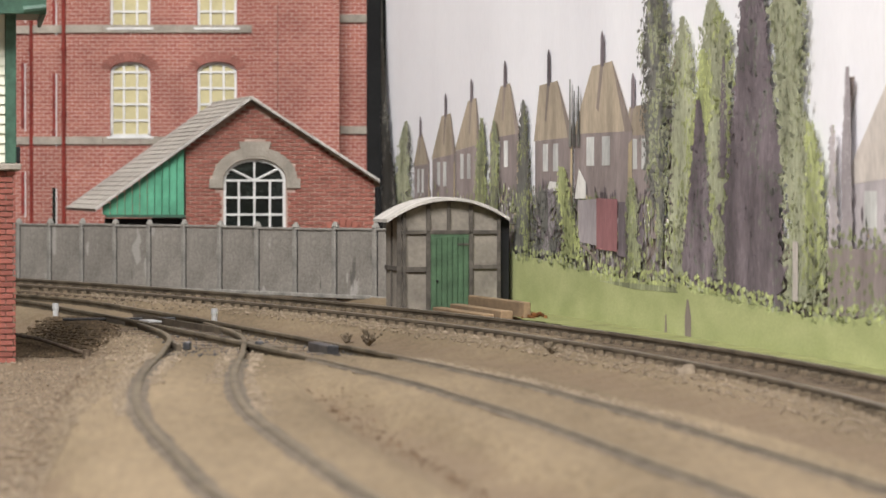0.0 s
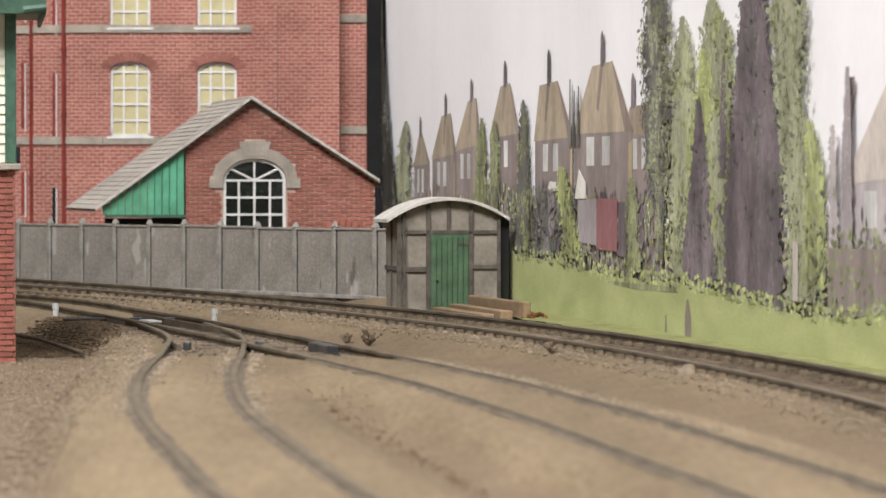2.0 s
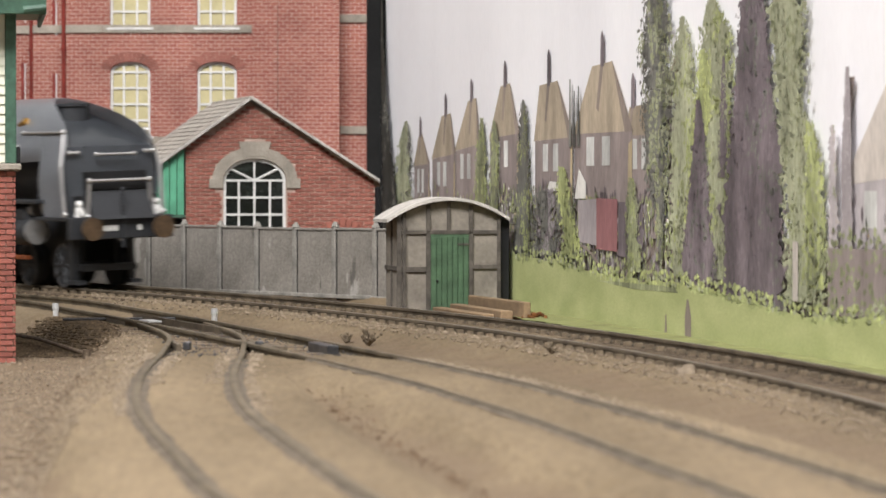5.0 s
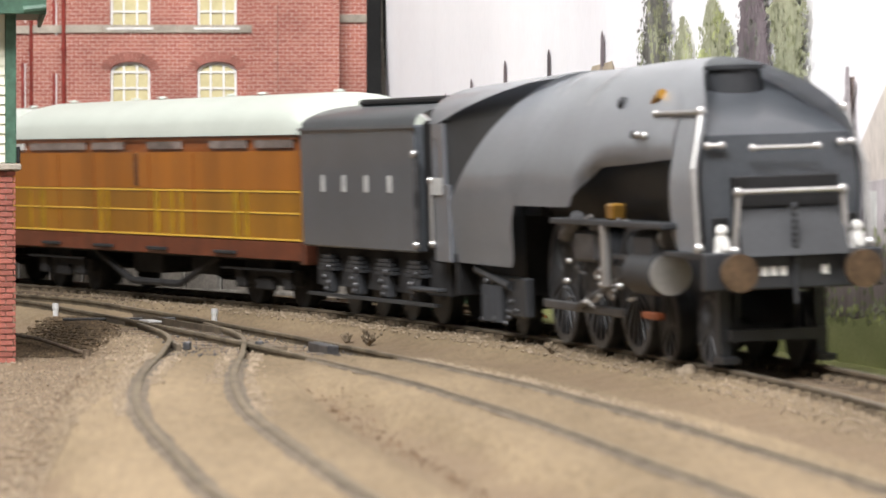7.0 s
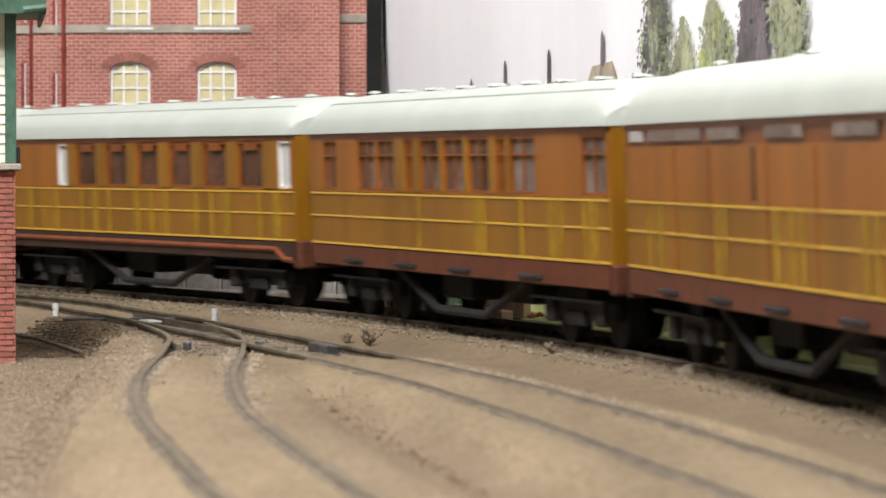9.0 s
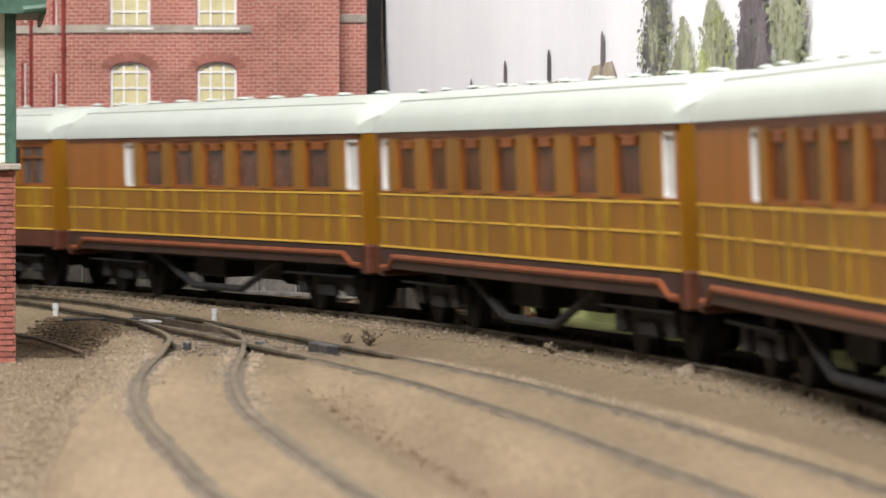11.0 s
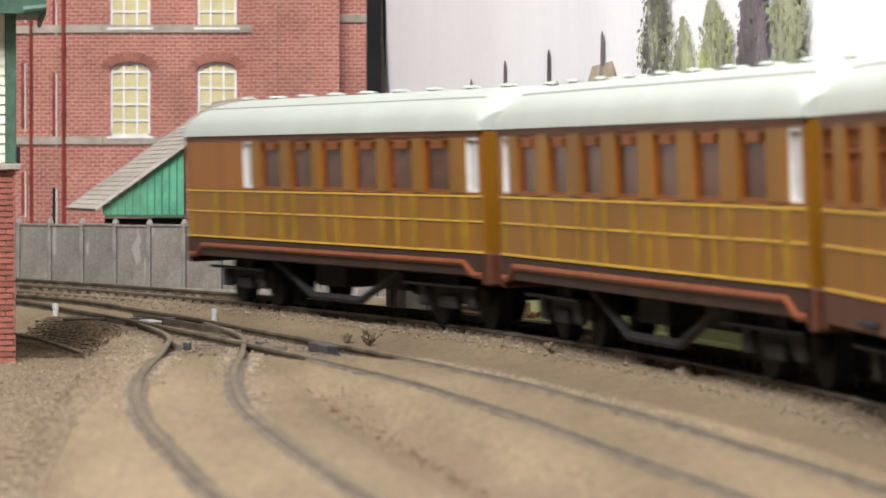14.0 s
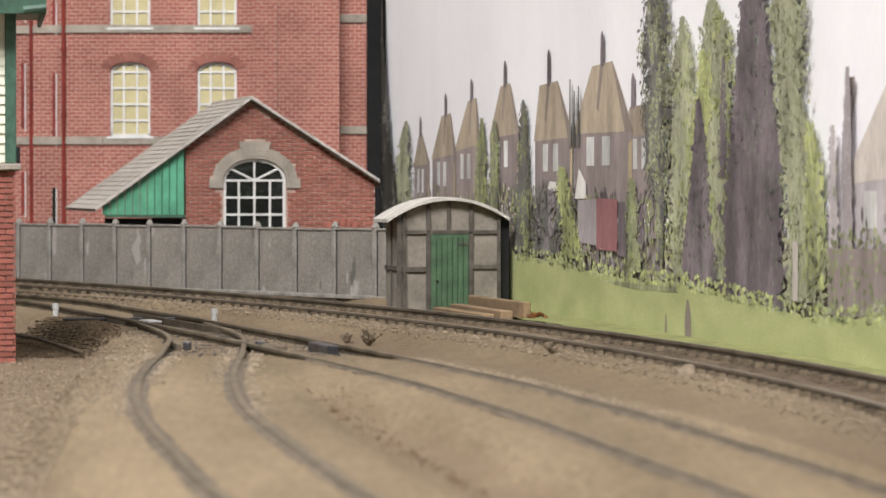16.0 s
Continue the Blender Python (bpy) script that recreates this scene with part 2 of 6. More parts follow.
def solid(name, bm, material, label, category, group="", kind="", at=(0, 0, 0), turn=0):
    ob = new(name, to_mesh(name, bm, M[material]))
    ob.matrix_basis = pose(at[0] * MM, at[1] * MM, at[2] * MM, 0, 0, turn)
    return tagged(ob, label, category, group, kind)


def B():
    return bmesh.new()


# ---- track plan ----
CX, CY, RADIUS, GRAD, CANT = -1797.96, 444.73, 1884.98, 0.0052, 2.05
GAUGE = 17.4
A_MID = math.asin((850 - CY) / RADIUS)
A_END = 0.05


def main_at(d):
    """The main line d mm along from its middle: the place, and the way of travel. A long curve, then straight on."""
    a = A_MID - d / RADIUS
    rest = 0.0
    if a < A_END:
        rest, a = (A_END - a) * RADIUS, A_END
    way = Vector((math.sin(a), -math.cos(a), 0))
    p = Vector((CX + RADIUS * math.cos(a), CY + RADIUS * math.sin(a), 0)) + way * rest
    p.z = GRAD * (max(-200, min(p.y, 1900)) - 850)
    return p, way


def spline(pts, step=6.0):
    """A smooth line through a few plan points, sampled evenly."""
    P = [Vector((x, y, 0)) for x, y in pts]
    P = [2 * P[0] - P[1]] + P + [2 * P[-1] - P[-2]]
    out = []
    for i in range(1, len(P) - 2):
        n = max(2, int((P[i + 1] - P[i]).length / step))
        for k in range(n):
            t = k / n
            out.append(0.5 * (2 * P[i] + (P[i + 1] - P[i - 1]) * t + (2 * P[i - 1] - 5 * P[i] + 4 * P[i + 1] - P[i + 2]) * t * t
                              + (3 * P[i] - P[i - 1] - 3 * P[i + 1] + P[i + 2]) * t ** 3))
    return out + [P[-2]]


MAIN = [main_at(d)[0] for d in range(-4400, 2000, 8)]
MID = spline([(-330, 1560), (-205, 1400), (-124, 1237), (-86, 1104), (-48, 943), (-20, 817), (3.2, 702), (11.6, 650), (19.5, 600), (26.3, 550), (32.6, 500), (39, 450), (52, 330), (62, 120), (66, -150)])
BRANCH = spline([(-86, 1104), (-66, 1010), (-52, 920), (-47, 830), (-43.3, 720), (-36.5, 617), (-25.5, 520), (-14.5, 436), (6, 330), (20, 140), (26, -150)])


# ---- ground ----
PLAN = [(MAIN, True), (MID, False), (BRANCH, False)]
LINES = [(np.array([(p.x, p.y) for p in pts if -120 < p.y < 1750 and p.x > -420]), up) for pts, up in PLAN]


def ground_height(X, Y):
    """Heights of the ballasted ground: flat along each track, falling to the hollows between them."""
    out = np.full(X.shape, -5.2)
    best = np.full(X.shape, 1e9)
    for pts, up in LINES:
        d = np.full(X.shape, 1e9)
        for x, y in pts:
            d = np.minimum(d, (X - x) ** 2 + (Y - y) ** 2)
        d = np.sqrt(d)
        k = np.clip((d - 16.5) / (13.0 if up else 8.0), 0, 1)
        k = k * k * (3 - 2 * k)
        base = GRAD * (np.clip(Y, -200, 1900) - 850) + 0.38 if up else 1.65 - 1.15 * np.clip((Y - 790) / 60, 0, 1)
        left = np.clip((-45 - 0.035 * (Y - 460) - X) / 14, 0, 1) * np.clip((1200 - Y) / 160, 0, 1)
        low = -4.2 - 2.6 * left
        z = (base - 2.25) * (1 - k) + low * k
        w = np.clip((best - d) / 14.0, -0.5, 0.5) + 0.5
        out = np.where(best > 1e8, z, out * (1 - w) + z * w)
        best = np.minimum(best, d)
    far_side = np.clip((X - (84 - 0.185 * (Y - 790)) + 34) / 12, 0, 1)
    out = out * (1 - far_side) + (GRAD * (Y - 850) - 2.4) * far_side
    return out


def soil_and_shade_mix():
    """The low places are browned by height for soil and for the hollows' shade, with a ragged edge against the sand."""
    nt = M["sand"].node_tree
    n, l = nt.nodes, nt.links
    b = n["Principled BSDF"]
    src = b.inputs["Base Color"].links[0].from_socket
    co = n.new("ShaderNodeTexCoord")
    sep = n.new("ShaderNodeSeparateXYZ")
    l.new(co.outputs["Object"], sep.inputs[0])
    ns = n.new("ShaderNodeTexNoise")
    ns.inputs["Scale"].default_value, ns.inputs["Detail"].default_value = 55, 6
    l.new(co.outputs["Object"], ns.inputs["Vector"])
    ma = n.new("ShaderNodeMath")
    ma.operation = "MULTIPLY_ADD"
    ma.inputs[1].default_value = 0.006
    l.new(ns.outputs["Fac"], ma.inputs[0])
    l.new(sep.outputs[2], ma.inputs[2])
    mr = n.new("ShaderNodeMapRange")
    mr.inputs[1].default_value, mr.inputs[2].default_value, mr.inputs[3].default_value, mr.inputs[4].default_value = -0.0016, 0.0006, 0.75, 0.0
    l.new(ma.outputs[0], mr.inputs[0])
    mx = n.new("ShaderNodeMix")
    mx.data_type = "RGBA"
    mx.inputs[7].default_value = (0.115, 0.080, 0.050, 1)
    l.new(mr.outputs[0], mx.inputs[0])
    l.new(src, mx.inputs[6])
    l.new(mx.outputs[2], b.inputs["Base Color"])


soil_and_shade_mix()


def ground_sheet():
    xs = np.concatenate([np.linspace(-4050, -330, 14), np.arange(-320, 160, 2.2), np.linspace(170, 1900, 10)])
    ys = np.concatenate([np.linspace(-1200, 300, 12), np.arange(310, 1600, 3.0), np.linspace(1620, 2500, 10)])
    X, Y = np.meshgrid(xs, ys)
    Z = ground_height(X, Y)
    rng = np.random.default_rng(3)
    jit = rng.normal(0, 0.13, X.shape)
    wav = np.array([[noise.noise((x * 0.06, y * 0.014, 0.3)) * 0.28 for x in xs] for y in ys])
    Z = Z + jit + wav * np.where(Z < -3.2, 2.2, 0.06)
    me = bpy.data.meshes.new("ground")
    nx, ny = len(xs), len(ys)
    verts = np.stack([X, Y, Z], -1).reshape(-1, 3) * MM
    idx = np.arange(nx * ny).reshape(ny, nx)
    faces = np.stack([idx[:-1, :-1], idx[:-1, 1:], idx[1:, 1:], idx[1:, :-1]], -1).reshape(-1, 4)
    me.from_pydata(verts.tolist(), [], faces.tolist())
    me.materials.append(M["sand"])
    me.shade_smooth()
    tagged(new("ground", me), "sandy tan ballast ground with hollows between the tracks", "ground", kind="structure")
    return xs, ys, Z


GX, GY, GZ = ground_sheet()


def ground_z(x, y):
    i = int(np.clip(np.searchsorted(GX, x), 1, len(GX) - 1))
    j = int(np.clip(np.searchsorted(GY, y), 1, len(GY) - 1))
    return float(max(GZ[j, i], GZ[j - 1, i - 1]))


# ---- tracks ----
def side_of(pts, i):
    a, b = pts[max(0, i - 1)], pts[min(len(pts) - 1, i + 1)]
    w = b - a
    return Vector((w.y, -w.x, 0)).normalized(), w.normalized()


def rail_mesh(pts, off, lift, keep):
    """A flat-bottomed rail swept along a line: foot, web and head."""
    prof = [(-1.0, -2.3), (1.0, -2.3), (1.0, -2.0), (0.25, -1.7), (0.25, -0.8), (0.55, -0.6), (0.55, -0.08), (0.42, 0), (-0.42, 0), (-0.55, -0.08), (-0.55, -0.6), (-0.25, -0.8), (-0.25, -1.7), (-1.0, -2.0)]
    bm = B()
    rows = []
    for i, p in enumerate(pts):
        if not keep(p):
            continue
        s, _ = side_of(pts, i)
        rows.append([(p.x + s.x * (off + u), p.y + s.y * (off + u), p.z + lift + v) for u, v in prof])
    surface(bm, rows, close=True)
    return bm


def track(name, pts, gauge, lift, label, keep, sleepers=True):
    """Two rails with bright heads, sleepers and chairs."""
    t = thing(name, label, "railway track", kind="structure")
    for off, dz in ((-gauge / 2, lift), (gauge / 2, -lift)):
        r = part("rail", rail_mesh(pts, off, dz, keep), "rail" if sleepers else "dusty_rail", t)
        bm = B()
        rows = []
        for i, p in enumerate(pts):
            if keep(p):
                s, _ = side_of(pts, i)
                rows.append([(p.x + s.x * (off + u), p.y + s.y * (off + u), p.z + dz + 0.04) for u in (-0.4, 0.4)])
        surface(bm, rows)
        part("rail_head", bm, "railhead" if sleepers else "dusty_head", r)
    if not sleepers:
        for off in (-gauge / 2, gauge / 2):
            bm = B()
            rows = []
            for i, p in enumerate(pts):
                if keep(p) and p.y < 800:
                    s, _ = side_of(pts, i)
                    a, b = 1.8 + 0.5 * noise.noise((p.y * 0.05, off, 1.0)), 1.8 + 0.5 * noise.noise((p.y * 0.05, off, 9.0))
                    rows.append([(p.x + s.x * (off + u), p.y + s.y * (off + u), p.z + v) for u, v in ((-a, -0.55), (-a * 0.7, -0.28), (b * 0.7, -0.28), (b, -0.55))])
            surface(bm, rows)
            part("grimy_ballast", bm, "grime", t, "dark oily ballast packed round the rail")
        return t
    sl, ch = B(), B()
    acc = 0.0
    place = []
    for i in range(1, len(pts)):
        acc += (pts[i] - pts[i - 1]).length
        if acc >= 8.0 and keep(pts[i]):
            acc = 0.0
            s, w = side_of(pts, i)
            place.append(Matrix(((s.x, w.x, 0, pts[i].x), (s.y, w.y, 0, pts[i].y), (0, 0, 1, pts[i].z), (0, 0, 0, 1))))
    for m in place:
        b = B()
        box(b, -15.5, 15.5, -1.6, 1.6, -4.0, -1.95)
        b.transform(m)
        me = bpy.data.meshes.new("tmp")
        b.to_mesh(me)
        b.free()
        sl.from_mesh(me)
        b = B()
        for off in (-gauge / 2, gauge / 2):
            for k in (-1, 1):
                box(b, off + k * 1.35 - 0.75, off + k * 1.35 + 0.75, -0.9, 0.9, -2.0, -1.05)
        b.transform(m)
        b.to_mesh(me)
        b.free()
        ch.from_mesh(me)
        bpy.data.meshes.remove(me)
    tagged(part("sleeper", sl, "sleeper", t), kind="stuff")
    tagged(part("rail_chair", ch, "chair", t), kind="stuff")
    return t


track("main_track", MAIN, GAUGE, 0.31, "curved main line with dusty sleepers and worn rails", lambda p: True)
track("loop_track", MID, GAUGE, 0.0, "sand-choked loop track running beside the main line", lambda p: True, False)
track("siding_track", BRANCH, 15.6, 0.0, "siding diverging through a turnout, buried in sand", lambda p: p.y < 1000, False)

# ---- backdrop board ----
def board_at(u):
    """A point on the backdrop's foot, u mm along it from its far end."""
    return Vector((-16.6 + 0.1819 * u, 1333 - 0.9833 * u, 0))


def backdrop():
    bm = B()
    a, b = board_at(-8), board_at(1500)
    n = Vector((0.9833, 0.1819, 0))
    for lo, hi in ((a, b),):
        vs = []
        for p in (lo, hi, hi + n * 6, lo + n * 6):
            vs.append((p.x, p.y))
        prism(bm, vs, "z", -8, 330)
    return solid("backdrop", bm, "sky", "upright scenic board printed with pale cloudy sky", "backdrop", kind="structure")


M["sky"] = mat("printed_pale_sky", (0.94, 0.93, 0.955), 0.55, scale=14, vary=0.02, grain=(1, 1, 0.35), second=(0.84, 0.825, 0.855), spec=0.2, gain=1.0)
SKY_BOARD = backdrop()

# ---- room shell ----
def room():
    for nm, bx in (("wall_north", (-4100, 2000, 2500, 2560, -950, 1450)), ("wall_south", (-4100, 2000, -1360, -1300, -950, 1450)),
                   ("wall_west", (-4160, -4100, -1300, 2500, -950, 1450)), ("wall_east", (2000, 2060, -1300, 2500, -950, 1450))):
        bm = B()
        box(bm, *bx)
        solid(nm, bm, "wall", "plain white painted room wall", "wall", kind="structure")
    bm = B()
    box(bm, -4160, 2060, -1360, 2560, -1000, -950)
    solid("floor", bm, "board", "plain brown room floor under the layout", "floor", kind="structure")
    bm = B()
    box(bm, -4160, 2060, -1360, 2560, 1450, 1500)
    solid("ceiling", bm, "wall", "plain white room ceiling", "ceiling", kind="structure")
    bm = B()
    box(bm, -4060, 1940, -1240, 2495, -40, -14)
    solid("baseboard", bm, "board", "plywood baseboard carrying the model railway", "baseboard", kind="structure")


room()

# ---- goods shed with arched window ----
def window_bars(bm, x0, x1, z0, zs, rise, y, cols, rows, w=0.75):
    xm, top = (x0 + x1) / 2, zs + rise
    def head(x):
        k = max(0.0, 1 - ((x - xm) / ((x1 - x0) / 2)) ** 2)
        return zs + rise * math.sqrt(k)
    for i in range(1, cols):
        x = x0 + (x1 - x0) * i / cols
        box(bm, x - w / 2, x + w / 2, y - 0.4, y, z0, head(x))
    for j in range(1, rows + 1):
        z = z0 + (zs - z0) * j / rows
        box(bm, x0, x1, y - 0.45, y, z - w / 2, z + w / 2)


def arch_frame(bm, x0, x1, z0, zs, rise, y, w=0.9):
    """A rim following an arched opening."""
    o, i = arch(x0, x1, z0, zs, rise, 14), arch(x0 + w, x1 - w, z0 + w, zs, rise - w, 14)
    n = len(o)
    for k in range(n - 1):
        vs = []
        for yy in (y - 0.7, y):
            vs += [bm.verts.new((*o[k][:1], yy, o[k][1])), bm.verts.new((*o[k + 1][:1], yy, o[k + 1][1])),
                   bm.verts.new((*i[k + 1][:1], yy, i[k + 1][1])), bm.verts.new((*i[k][:1], yy, i[k][1]))]
        a = vs
        for q in ((0, 1, 2, 3), (4, 7, 6, 5), (0, 4, 5, 1), (3, 2, 6, 7)):
            bm.faces.new([a[t] for t in q])
    box(bm, x0, x1, y - 0.7, y, z0, z0 + w)


def glazed_window(parent, x0, x1, z0, zs, rise, y, cols, rows, glass, frame_label, head_fan=False):
    bm = B()
    prism(bm, arch(x0, x1, z0, zs, rise, 14), "y", y + 0.2, y + 0.6)
    win = part("window", bm, glass, parent)
    bm = B()
    arch_frame(bm, x0, x1, z0, zs, rise, y + 0.1)
    part("window_frame", bm, "white", win, frame_label)
    bm = B()
    if head_fan:
        xm = (x0 + x1) / 2
        for i in range(1, cols):
            x = x0 + (x1 - x0) * i / cols
            box(bm, x - 0.35, x + 0.35, y - 0.4, y + 0.1, z0, zs)
        for j in range(1, rows + 1):
            z = z0 + (zs - z0) * j / rows
            box(bm, x0, x1, y - 0.45, y + 0.1, z - 0.35, z + 0.35)
        for a in (35, 90, 145):
            c, s = math.cos(radians(a)), math.sin(radians(a))
            cyl(bm, (xm, y - 0.1, zs), (xm + c * (x1 - x0) / 2 * 0.97, y - 0.1, zs + s * rise * 0.97), 0.38, 6)
    else:
        window_bars(bm, x0, x1, z0, zs, rise, y + 0.1, cols, rows)
    part("glazing_bar", bm, "white", win)
    return win


def goods_shed():
    t = thing("brick_shed", "small red-brick shed with slate roof and white arched window", "building", -53, 1400, -2.5, 10.5)
    # local x across the gable, y into the depth, z up
    W0, W1, XA, Dp = -32.0, 31.0, -10.5, 95
    wx0, wx1, wz0, wzs, wr = -19.5, 1.2, 14.0, 36.5, 7.2
    # walls around the window opening
    bm = B()
    box(bm, W0, wx0, 0.6, 3, 0, 47.2)
    box(bm, wx1, W1, 0.6, 3, 0, 37.0)
    box(bm, wx0, wx1, 0.6, 3, 0, wz0)
    prism(bm, [(W0, 47.2), (wx0, 47.2), (wx0, 56.2)], "y", 0.6, 3)
    prism(bm, [(wx1, 37.0), (W1, 37.0), (wx1, 55.2)], "y", 0.6, 3)
    head = [(wx0, 57.0), (wx0, wzs)]
    for i in range(1, 14):
        a = math.pi - math.pi * i / 14
        head.append(((wx0 + wx1) / 2 + (wx1 - wx0) / 2 * math.cos(a), wzs + wr * math.sin(a)))
    head += [(wx1, wzs), (wx1, 55.4), (XA, 62.4)]
    prism(bm, head, "y", 0.6, 3)
    gw = part("wall", bm, "mortar", t, "red brick gable wall with pale mortar")
    bm = B()
    box(bm, W0, W0 + 2.4, 3, Dp, 0, 47)
    box(bm, W1 - 2.4, W1, 3, Dp, 0, 36)
    box(bm, W0 + 2.4, W1 - 2.4, Dp - 2.4, Dp, 0, 36)
    part("side_wall", bm, "brick", t)
    # bricks of the gable, laid in courses
    brs = []
    L, hh = 3.3, 1.36
    for r in range(int(62 / hh)):
        z0, z1 = r * hh + 0.1, (r + 1) * hh - 0.22
        x = W0 - (L / 2 if r % 2 else 0)
        while x < W1:
            a, b = max(x + 0.07, W0), min(x + L - 0.24, W1)
            x += L
            if b - a < 0.5:
                continue
            xm = (a + b) / 2
            roof = 62.6 - (xm - XA) * (62.6 - 36.8) / (W1 - XA) if xm > XA else 62.6 - (XA - xm) * (62.6 - 47.5) / (XA - W0)
            if z1 > roof - 0.5:
                continue
            wm, k = (wx0 + wx1) / 2, (wx1 - wx0) / 2 + 0.6
            spans = [(a, b)]
            if z1 > wz0 and z0 < wzs + wr + 0.6:
                half = k if z1 < wzs else k * math.sqrt(max(0, 1 - ((z0 - wzs) / (wr + 0.6)) ** 2))
                spans = [(a, min(b, wm - half)), (max(a, wm + half), b)]
            if z1 > wzs - 3 and (xm - wm) ** 2 / (k + 2.4) ** 2 + max(0, z0 - wzs) ** 2 / (wr + 2.4) ** 2 < 1:
                continue
            if abs(xm - wm) < 3.4 and wzs + wr < z1 < wzs + wr + 6.6:
                continue
            for p, q in spans:
                if q - p > 0.6:
                    brs.append((p, q, z0, z1))
    return t, gw, brs, (wx0, wx1, wz0, wzs, wr, W0, W1, XA, Dp)


SHED, SHED_WALL, SHED_BRICKS, SD = goods_shed()


def shed_rest():
    t = SHED
    wx0, wx1, wz0, wzs, wr, W0, W1, XA, Dp = SD
    wm = (wx0 + wx1) / 2
    # stone hood over the window: springers, ring and keystone
    k = (wx1 - wx0) / 2
    n = 16
    for i in range(n):
        bm = B()
        a0, a1 = math.pi * i / n, math.pi * (i + 1) / n
        pts = []
        for a, r1 in ((a0, 0), (a0, 1), (a1, 1), (a1, 0)):
            ex = 3.9 if r1 else 0.1
            pts.append((wm + (k + ex) * math.cos(a), wzs + (wr + ex) * math.sin(a)))
        prism(bm, pts, "y", -0.15, 1.2)
        part("hood_stone", bm, "stone", t)
    for x0, x1 in ((wx0 - 4.8, wx0 - 0.1), (wx1 + 0.1, wx1 + 4.8)):
        bm = B()
        box(bm, x0, x1, -0.2, 1.2, wzs - 2.6, wzs + 0.6, 0.1)
        part("springer_stone", bm, "stone", t)
    bm = B()
    prism(bm, [(wm - 4.2, wzs + wr + 0.8), (wm + 4.2, wzs + wr + 0.8), (wm + 5.4, wzs + wr + 5.6), (wm - 5.4, wzs + wr + 5.6)], "y", -0.3, 1.2)
    part("keystone", bm, "stone", t, "grey keystone over the arched window")
    glazed_window(t, wx0, wx1, wz0, wzs, wr, 1.4, 4, 4, "glass", "white arched window frame", head_fan=True)
    # roof: two slopes of slates with a bare verge, the outer slope reaching over a boarded lean-to
    lx, lz = -62.0, 27.0
    for nm, x0, z0, x1, z1 in (("roof", XA, 63.6, W1 + 3.4, 34.8), ("roof", XA, 63.6, lx, lz)):
        bm = B()
        d = Vector((x1 - x0, 0, z1 - z0))
        u = d.normalized()
        up = Vector((-u.z, 0, u.x)) * (1 if u.x > 0 else -1)
        rows = 24
        prism(bm, [(x0, z0 - 0.7), (x0, z0 - 0.1), (x1, z1 - 0.1), (x1, z1 - 0.7)], "y", -2.3, Dp + 1.6)
        ro = part("roof", bm, "slate", t, "pale grey slate roof slope")
        for i in range(rows):
            bm = B()
            p0, p1 = Vector((x0, 0, z0)) + d * (i / rows), Vector((x0, 0, z0)) + d * ((i + 1.12) / rows)
            th0, th1 = 0.22, 0.48
            y = -2.6
            prism(bm, [(p0.x, p0.z), (p0.x + up.x * th0, p0.z + up.z * th0), (p1.x + up.x * th1, p1.z + up.z * th1), (p1.x + up.x * 0.1, p1.z + up.z * 0.1)], "y", y, Dp + 2)
            part("slate_course", bm, "slate", ro)
        for i in range(14):
            bm = B()
            p = Vector((x0, 0, z0)) + d * (i + 0.04) / 14
            q = Vector((x0, 0, z0)) + d * (i + 0.96) / 14
            k = random.uniform(0.45, 0.65)
            prism(bm, [(p.x, p.z - 0.3), (p.x + up.x * k, p.z + up.z * k), (q.x + up.x * k, q.z + up.z * k), (q.x, q.z - 0.3)], "y", -3.0, -2.4)
            part("verge_slate", bm, "hut_roof", ro)
    bm = B()
    cyl(bm, (XA, -3, 63.7), (XA, Dp + 2, 63.7), 0.6, 8)
    part("ridge", bm, "slate", t)
    # boarded lean-to end
    for i in range(11):
        x0 = W0 - 0.6 - (i + 1) * 2.45
        zt = 63.0 - (XA - x0 - 1.2) * (63.6 - lz) / (XA - lx) + 0.2
        zb = 25.2
        if zt - zb > 0.6:
            bm = B()
            box(bm, x0 + 0.12, x0 + 2.38, -0.6, 0.5, zb, zt, 0.1)
            part("board", bm, "green_board", t)
    bm = B()
    box(bm, lx + 3.5, W0 - 0.3, -0.8, 0.9, 24.3, 25.2)
    part("fascia", bm, "trim_green", t)
    # black panel added for the shade in the opening under the boards
    bm = B()
    box(bm, lx + 4, W0 - 0.3, 5, 8, 0, 24)
    part("lean_to_back", bm, "black", t, "added black panel standing in for the shade inside the lean-to")
    # low brick arch over a side opening
    bm = B()
    for i in range(9):
        a0, a1 = radians(35 + 110 * i / 9 + 1), radians(35 + 110 * (i + 1) / 9 - 1)
        prism(bm, [(20 + 8 * math.cos(a0), 12.3 + 8 * math.sin(a0)), (20 + 11.5 * math.cos(a0), 12.3 + 11.5 * math.sin(a0)),
                   (20 + 11.5 * math.cos(a1), 12.3 + 11.5 * math.sin(a1)), (20 + 8 * math.cos(a1), 12.3 + 8 * math.sin(a1))], "y", -0.35, 0.8)
    part("brick_arch", bm, "brick_piece", t)
    # downpipe at the corner
    bm = B()
    cyl(bm, (W1 + 0.8, -0.6, 0), (W1 + 0.8, -0.6, 34.5), 0.55, 8)
    part("downpipe", bm, "black", t)


shed_rest()


